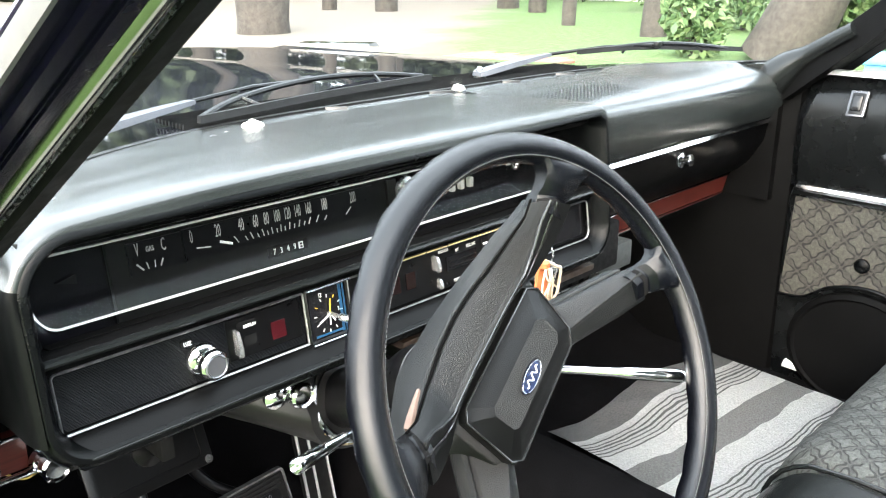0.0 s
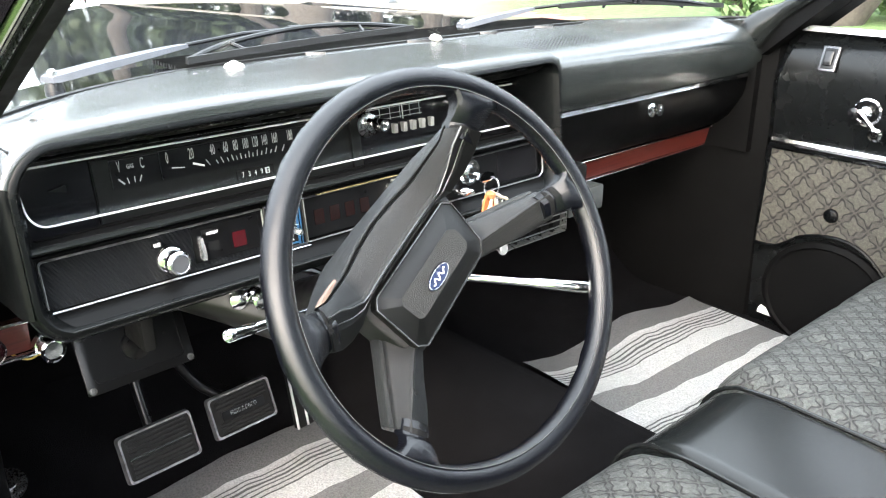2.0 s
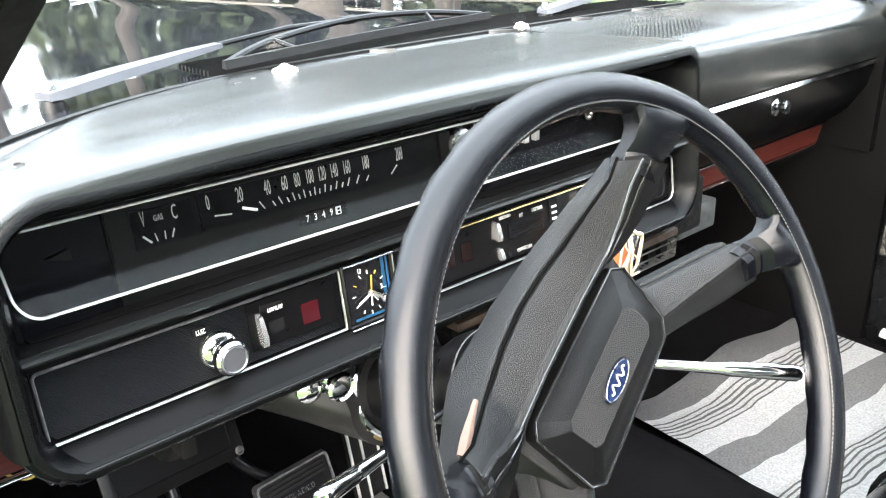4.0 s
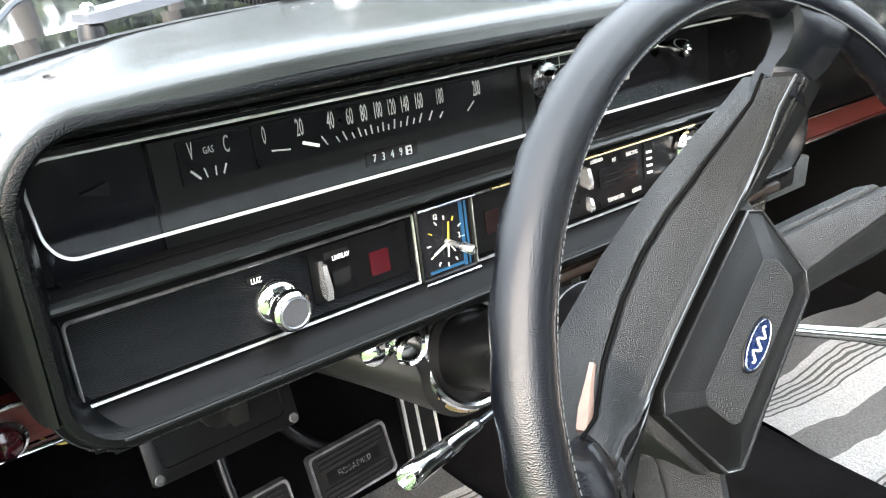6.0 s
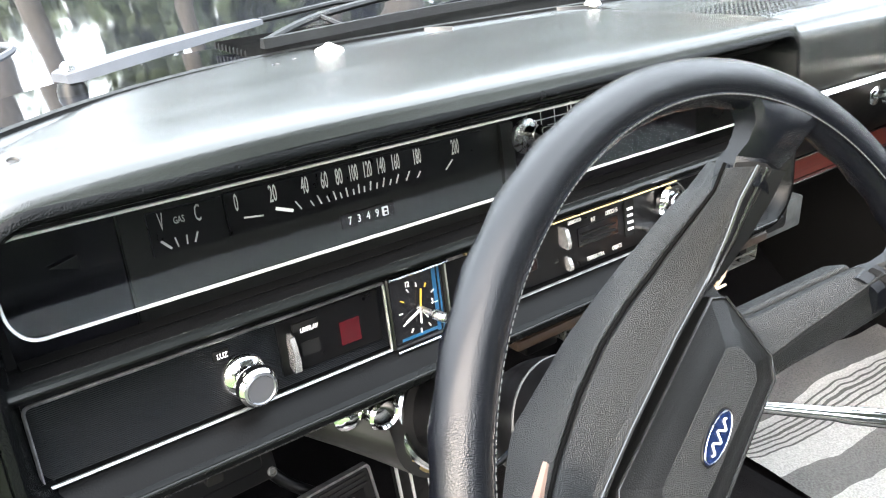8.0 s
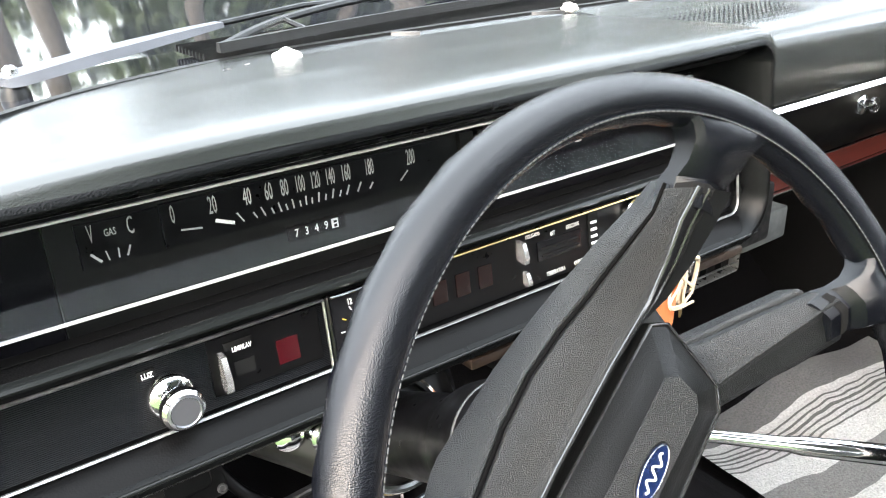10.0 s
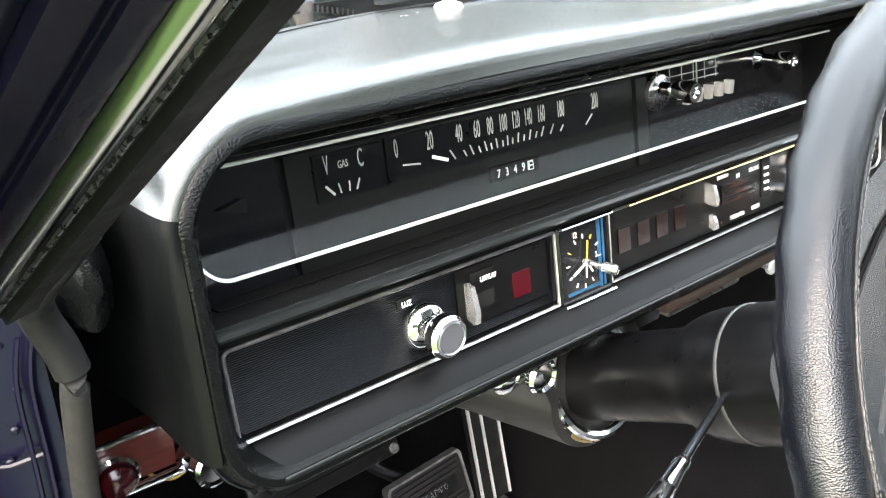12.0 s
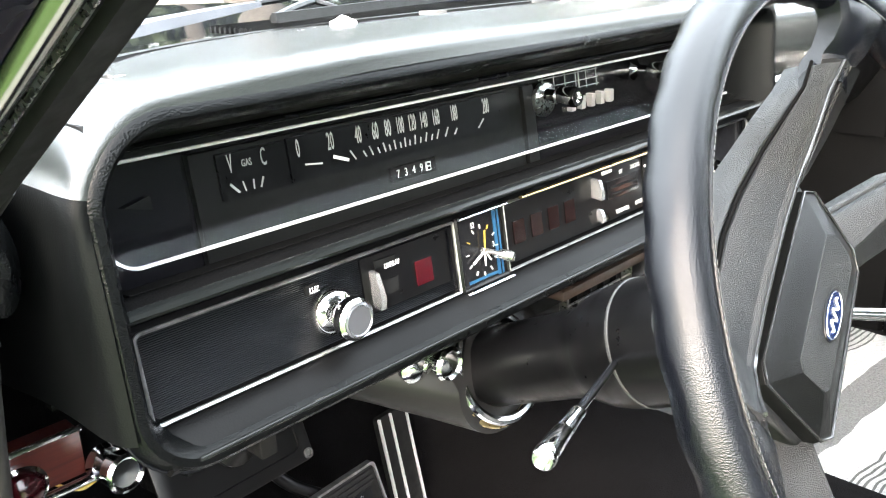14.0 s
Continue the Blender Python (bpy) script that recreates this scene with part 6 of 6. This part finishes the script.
# ---- wipers ----
def wiper2(label, piv, mid, end, blade, bow, flat):
    e = thing("windscreen_wiper", label, "wiper", group="windscreen wipers")
    piv, mid, end = Vector(piv), Vector(mid), Vector(end)
    part("pivot", lathe([(0.012, -0.03), (0.012, -0.004), (0.010, 0.002)], piv - Vector((0, 0, 0.004)), (0, 0.1, 1), 20), DARK, e)
    part("pivot_cap", lathe([(0.006, 0), (0.006, 0.006), (0.003, 0.009)], piv + Vector((0, 0, 0.006)), (0, 0.1, 1), 10), STEEL, e)
    s = (mid - piv).cross(Vector((0, 0, 1))).normalized()
    rings = []
    for f, w, t in ((-0.04, 0.012, 0.007), (0.0, 0.017, 0.008), (0.3, 0.015, 0.009), (0.8, 0.010, 0.007), (1.0, 0.007, 0.005)):
        p = piv.lerp(mid, f)
        rings.append([p + s * w, p + s * w * 0.85 + Vector((0, 0, t)), p - s * w * 0.85 + Vector((0, 0, t)), p - s * w])
    part("arm", loft(rings), flat, e, "flat tapering arm")
    part("arm_rod", tube([mid + Vector((0, 0, 0.003)), mid.lerp(end, 0.5) + Vector((0, 0, 0.006)), end], 0.0032, 8), DARK, e)
    part("blade_clip", box(-0.012, 0.012, -0.005, 0.005, -0.005, 0.006, 0.002, m=Matrix.Translation(end) @ pose(0, 0, 0, 0, 0, 12)), DARK, e)
    part("blade_bow", tube(spline(bow, 6), 0.0042, 8), DARK, e)
    for q in (0.25, 0.75):
        c = Vector(bow[1 if q < 0.5 else -2])
        part("bow_claw", tube([c, c.lerp(Vector(blade[0]).lerp(Vector(blade[-1]), q), 0.9)], 0.003, 6), DARK, e)
    part("blade", loft([[Vector(p) + Vector((0, 0.005, 0)), Vector(p) + Vector((0, 0.003, 0.009)), Vector(p) + Vector((0, -0.003, 0.009)), Vector(p) + Vector((0, -0.005, 0))] for p in spline(blade, 6)]), RUBBER, e, "black rubber blade")
    return e


wiper2("silver wiper arm with a black blade at the windscreen's foot", (0.127, 0.290, 0.952), (0.336, 0.364, 0.966), (0.545, 0.405, 0.972), [(0.30, 0.285, 0.955), (0.53, 0.335, 0.956), (0.76, 0.362, 0.956)],
       [(0.31, 0.300, 0.958), (0.40, 0.352, 0.968), (0.545, 0.395, 0.974), (0.66, 0.385, 0.972), (0.75, 0.368, 0.962)], ALU)
wiper2("grey wiper arm with a black blade lying up the passenger side", (0.880, 0.362, 0.952), (1.05, 0.345, 0.973), (1.21, 0.216, 0.990), [(1.075, 0.297, 0.977), (1.15, 0.255, 0.981), (1.24, 0.215, 0.979), (1.413, 0.151, 0.967)],
       [(1.10, 0.285, 0.982), (1.16, 0.250, 0.989), (1.22, 0.222, 0.991), (1.30, 0.190, 0.985), (1.38, 0.163, 0.974)], ALU)
part("washer_hose", tube(spline([(0.05, 0.30, 0.95), (0.08, 0.34, 0.965), (0.10, 0.36, 0.975), (0.03, 0.42, 0.98)], 5), 0.003, 6), ALU, shell)

# ---- outdoors ----
def ground_mat():
    m, t, b = nodes("park_ground")
    c = t.nodes.new("ShaderNodeTexCoord")
    v = c.outputs["Object"]
    blades = noisy(t, v, 9, 6, 0.75)
    fine = noisy(t, v, 60, 4, 0.7)
    green = ramp(t, blades, [(0.3, (0.035, 0.075, 0.018)), (0.5, (0.085, 0.15, 0.04)), (0.7, (0.16, 0.21, 0.085))])
    soil = ramp(t, fine, [(0.3, (0.12, 0.10, 0.08)), (0.7, (0.22, 0.195, 0.16))])
    s = t.nodes.new("ShaderNodeSeparateXYZ")
    t.links.new(v, s.inputs[0])
    # a bare track that runs across the lawn
    a = mathn(t, "ADD", mathn(t, "MULTIPLY", s.outputs["X"], 0.60), mathn(t, "MULTIPLY", s.outputs["Y"], -0.80))
    big = noisy(t, v, 0.5, 4)
    a = mathn(t, "ADD", a, mathn(t, "MULTIPLY", mathn(t, "SUBTRACT", big, 0.5), 3.0))
    k = ramp(t, mathn(t, "MULTIPLY", mathn(t, "ADD", a, 30), 1 / 60), [(0.0, (1, 1, 1)), (0.465, (1, 1, 1)), (0.485, (0, 0, 0)), (1.0, (0, 0, 0))])
    k = mathn(t, "MULTIPLY", k, ramp(t, mathn(t, "MULTIPLY", s.outputs["Y"], 0.2), [(0.3, (0, 0, 0)), (0.8, (1, 1, 1))]))
    far = noisy(t, v, 0.25, 3)
    k2 = ramp(t, far, [(0.60, (0, 0, 0)), (0.72, (0.7, 0.7, 0.7))])
    k2 = mathn(t, "MULTIPLY", k2, ramp(t, mathn(t, "MULTIPLY", s.outputs["Y"], 0.1), [(0.45, (0, 0, 0)), (0.8, (1, 1, 1))]))
    mx = t.nodes.new("ShaderNodeMix")
    mx.data_type = "RGBA"
    t.links.new(mathn(t, "MAXIMUM", k, k2), mx.inputs[0])
    t.links.new(green, mx.inputs[6])
    t.links.new(soil, mx.inputs[7])
    t.links.new(mx.outputs[2], b.inputs["Base Color"])
    b.inputs["Roughness"].default_value = 0.95
    bump(t, b, blades, 0.8, 0.06)
    return m


ground = part("ground", box(-400, 400, -400, 400, -0.5, 0.0), ground_mat(), smooth=False)
tagged(ground, "park lawn with bare earth tracks", "ground", kind="structure")
# mostly unseen here; made pale to bounce light into the cabin
road = part("road", box(-0.40, 4.6, -40, 60, 0.001, 0.012), plain("pale_gravel", (0.30, 0.295, 0.28), 0.95, vary=0.3, scale=9, bumpy=0.6), smooth=False)
tagged(road, "pale gravel lane under the car", "road", kind="structure")
kerb = part("kerb", box(4.6, 4.85, -40, 60, 0.0, 0.14, 0.02), plain("kerb_stone", (0.42, 0.40, 0.37), 0.85, scale=4, bumpy=0.3))
tagged(kerb, "pale concrete kerb beside the lawn", "kerb", kind="structure")
paving = thing("pavement", "red brick paving beside the lawn", "pavement", kind="structure")
BRICK = plain("red_brick", (0.30, 0.11, 0.08), 0.85, scale=7, bumpy=0.4)
me = None
for i in range(11):
    for j in range(8):
        if me is None:
            ob = part("paver", box(-0.145, 0.145, -0.095, 0.095, 0.0, 0.04, 0.008, 1), BRICK, paving)
            me = ob.data
        else:
            ob = new("paver", me)
            ob.parent = paving
        ob.location = (5.1 + 0.30 * i + 0.15 * (j % 2), 5.6 + 0.20 * j, 0.0)

BARK = plain("bark", (0.050, 0.043, 0.036), 0.95, vary=0.35, scale=9, bumpy=0.8)


def leaf_mat(name, lo, hi):
    m, t, b = nodes(name)
    g = t.nodes.new("ShaderNodeNewGeometry")
    t.links.new(ramp(t, g.outputs["Random Per Island"], [(0.0, lo), (1.0, hi)]), b.inputs["Base Color"])
    b.inputs["Roughness"].default_value = 0.6
    return m


LEAF = leaf_mat("leaves", (0.012, 0.022, 0.008), (0.055, 0.075, 0.028))
BUSH = leaf_mat("shrub_leaves", (0.04, 0.09, 0.03), (0.14, 0.20, 0.08))


def leaves_mesh(rng, blobs, n, size):
    verts, faces = [], []
    for (cx, cy, cz), (rx, ry, rz) in blobs:
        for _ in range(n):
            while True:
                p = rng.uniform(-1, 1, 3)
                if 0.25 < (p * p).sum() < 1:
                    break
            c = np.array((cx, cy, cz)) + p * (rx, ry, rz)
            a, b = rng.normal(size=3), rng.normal(size=3)
            a /= np.linalg.norm(a)
            b -= a * a.dot(b)
            b /= np.linalg.norm(b)
            s = size * rng.uniform(0.6, 1.4)
            k = len(verts)
            verts += [tuple(c - a * s), tuple(c + b * s * 0.45), tuple(c + a * s), tuple(c - b * s * 0.45)]
            faces.append((k, k + 1, k + 2, k + 3))
    me = bpy.data.meshes.new("crown")
    me.from_pydata(verts, [], faces)
    return me


def tree(x, y, r, h, crown, seed, leanx=0.0, leany=0.0, label="park tree with rough grey-brown bark"):
    rng = np.random.default_rng(seed)
    h += 1.9
    e = thing("tree", label, "tree", (0, 0, 0), "park trees")
    pts, rs = [], []
    for k in range(8):
        f = k / 7
        pts.append((x + leanx * f * h * 0.1 + 0.03 * rng.normal() * f, y - leany * f * h * 0.1 + 0.03 * rng.normal() * f, h * f - 0.05))
        rs.append(r * (1.15 if k == 0 else 1.0 - 0.45 * f))
    part("trunk", tube(spline(pts, 3), [rs[min(7, i // 3)] * (1 + 0.025 * rng.normal()) for i in range(22)], 14), BARK, e)
    top = Vector(pts[-1])
    blobs = []
    for k in range(7):
        a = 2 * math.pi * k / 7 + rng.uniform(0, 0.6)
        q = top + Vector((math.cos(a), math.sin(a), 0)) * crown * rng.uniform(0.5, 0.9) + Vector((0, 0, rng.uniform(-0.6, 1.6)))
        part("limb", tube(spline([top - Vector((0, 0, h * 0.15)), top.lerp(q, 0.5) + Vector((0, 0, 0.3)), q], 4), [r * 0.45 * (1 - 0.09 * i) for i in range(9)], 7), BARK, e)
        blobs.append((q, (crown * 0.5, crown * 0.5, crown * 0.33)))
    blobs.append((top + Vector((0, 0, 1.2)), (crown * 0.6, crown * 0.6, crown * 0.4)))
    me = leaves_mesh(rng, blobs, 130, 0.15)
    me.materials.append(LEAF)
    cr = new("crown", me)
    cr.parent = e
    return e


for i, (x, y, r, h, c, lx) in enumerate(((8.5, 12.6, 0.42, 5.0, 3.4, 0.3), (14.5, 18.4, 0.18, 5.0, 2.6, 0), (15.0, 16.6, 0.26, 5.5, 3.0, 0), (18.2, 15.1, 0.28, 5.5, 3.0, 0), (17.0, 13.1, 0.2, 5.0, 2.8, 0),
                                         (13.6, 9.6, 0.12, 4.5, 2.2, 0.4), (12.3, 6.9, 0.19, 5.0, 2.8, 1.0), (10.25, 3.95, 0.36, 5.5, 3.6, 5.0), (22.0, 24.0, 0.3, 6.0, 3.5, 0), (9.0, 24.0, 0.3, 6.0, 3.6, 0),
                                         (2.5, 17.0, 0.35, 6.0, 3.8, 0), (-4.5, 14.0, 0.35, 6.0, 3.8, 0.2), (-6.5, 22.0, 0.35, 6.5, 4.0, 0), (24.0, 12.0, 0.3, 6.0, 3.4, 0), (26.0, 5.0, 0.3, 6.0, 3.4, 0), (5.5, 27.0, 0.4, 7.0, 4.5, 0), (16.0, 28.0, 0.4, 7.0, 4.5, 0))):
    tree(x, y, r, h, c, 10 + i, lx if lx < 2 else 1.0, lx if lx > 2 else 0.0)


def shrub(x, y, r, h, seed):
    rng = np.random.default_rng(seed)
    e = thing("shrub", "leafy green shrub at the edge of the lawn", "shrub", (0, 0, 0), "shrubs")
    part("stem", tube([(x, y, -0.02), (x + 0.1, y, h * 0.6)], [0.04, 0.015], 7), BARK, e)
    part("stem", tube([(x, y, -0.02), (x - 0.2, y + 0.1, h * 0.7)], [0.04, 0.015], 7), BARK, e)
    me = leaves_mesh(rng, [((x + r * rng.uniform(-0.5, 0.5), y + r * rng.uniform(-0.5, 0.5), h * rng.uniform(0.35, 0.7)), (r * 0.6, r * 0.6, h * 0.4)) for _ in range(6)], 380, 0.075)
    me.materials.append(BUSH)
    c = new("foliage", me)
    c.parent = e
    return e


for i, (x, y, r, h) in enumerate(((14.5, 6.4, 1.3, 1.6), (17.0, 8.0, 1.4, 1.8), (13.4, 3.2, 1.2, 1.3), (12.2, 1.8, 1.1, 1.3), (11.0, 0.4, 1.0, 1.2), (12.6, -0.8, 1.2, 1.5), (20.0, 11.0, 1.6, 2.0), (23.0, 16.0, 1.8, 2.2), (11.6, 2.6, 0.9, 1.0), (9.7, 4.75, 0.6, 0.9), (11.2, 3.35, 0.8, 1.4))):
    shrub(x, y, r, h, 60 + i)

# dense wood beyond the park, carried on unseen to darken the cabin's reflections
rng = np.random.default_rng(5)
blobs = []
for k in range(430):
    a = radians(rng.uniform(-125, 105))
    d = rng.uniform(34, 48)
    if a > 1.2 and k % 2:
        continue
    blobs.append(((d * math.cos(a), d * math.sin(a), rng.uniform(0.8, 4.0 if a > 1.2 else 7.0)), (rng.uniform(2, 3.5), rng.uniform(2, 3.5), rng.uniform(1.5, 3))))
# high sprays out of view, added so the hood mirrors broken leaves
for k in range(110):
    a = radians(rng.uniform(20, 75))
    d = rng.uniform(34, 46)
    blobs.append(((d * math.cos(a), d * math.sin(a), rng.uniform(5.0, 11.0)), (rng.uniform(1.0, 2.4), rng.uniform(1.0, 2.4), rng.uniform(0.6, 1.5))))
me = leaves_mesh(rng, blobs, 150, 0.5)
me.materials.append(LEAF)
wood_far = new("far_woods", me)
tagged(wood_far, "distant green wood behind the park", "woods", kind="stuff")

# pale house behind the trees, and a blue box beyond the door's window
house = thing("house", "pale rendered house far behind the trees", "house")
HP = plain("pale_render", (0.72, 0.71, 0.68), 0.8, vary=0.08, scale=2)
part("wall", box(24.0, 34.0, 9.5, 17.5, 0, 3.6), HP, house, smooth=False)
part("roof", loft([[(23.5, y, 3.6), (34.5, y, 3.6), (29.0, y, 5.2)] for y in (9.0, 18.0)]), plain("roof_tile", (0.22, 0.10, 0.07), 0.8), house, smooth=False)
for y in (10.6, 13.0, 15.4):
    w = part("window", box(23.95, 24.02, y, y + 1.2, 1.0, 2.3), GLOSS, house, smooth=False)
    part("window_frame", box(23.92, 23.96, y - 0.06, y + 1.26, 0.92, 1.0), WHITE, w, smooth=False)
crate = thing("storage_box", "low pale blue painted box beside the lawn", "box")
BOXBLUE = plain("pale_blue_paint", (0.10, 0.30, 0.50), 0.45)
part("box_body", box(6.25, 7.0, 0.2, 1.52, 0.0, 0.44, 0.01), BOXBLUE, crate)
part("box_lid", box(6.22, 7.03, 0.17, 1.55, 0.44, 0.50, 0.012), BOXBLUE, crate)


def settle():
    """Puts each thing's empty at its foot; the parts stay where they are."""
    bpy.context.view_layer.update()
    for e in [o for o in scene.objects if o.type == "EMPTY" and not o.parent]:
        pts = [c.matrix_world @ Vector(q) for c in e.children_recursive if c.type == "MESH" for q in c.bound_box]
        if not pts:
            continue
        lo = [min(p[i] for p in pts) for i in range(3)]
        hi = [max(p[i] for p in pts) for i in range(3)]
        b = Vector(((lo[0] + hi[0]) / 2, (lo[1] + hi[1]) / 2, lo[2]))
        e.location = b
        for c in e.children:
            c.matrix_parent_inverse = Matrix.Translation(-b)


settle()
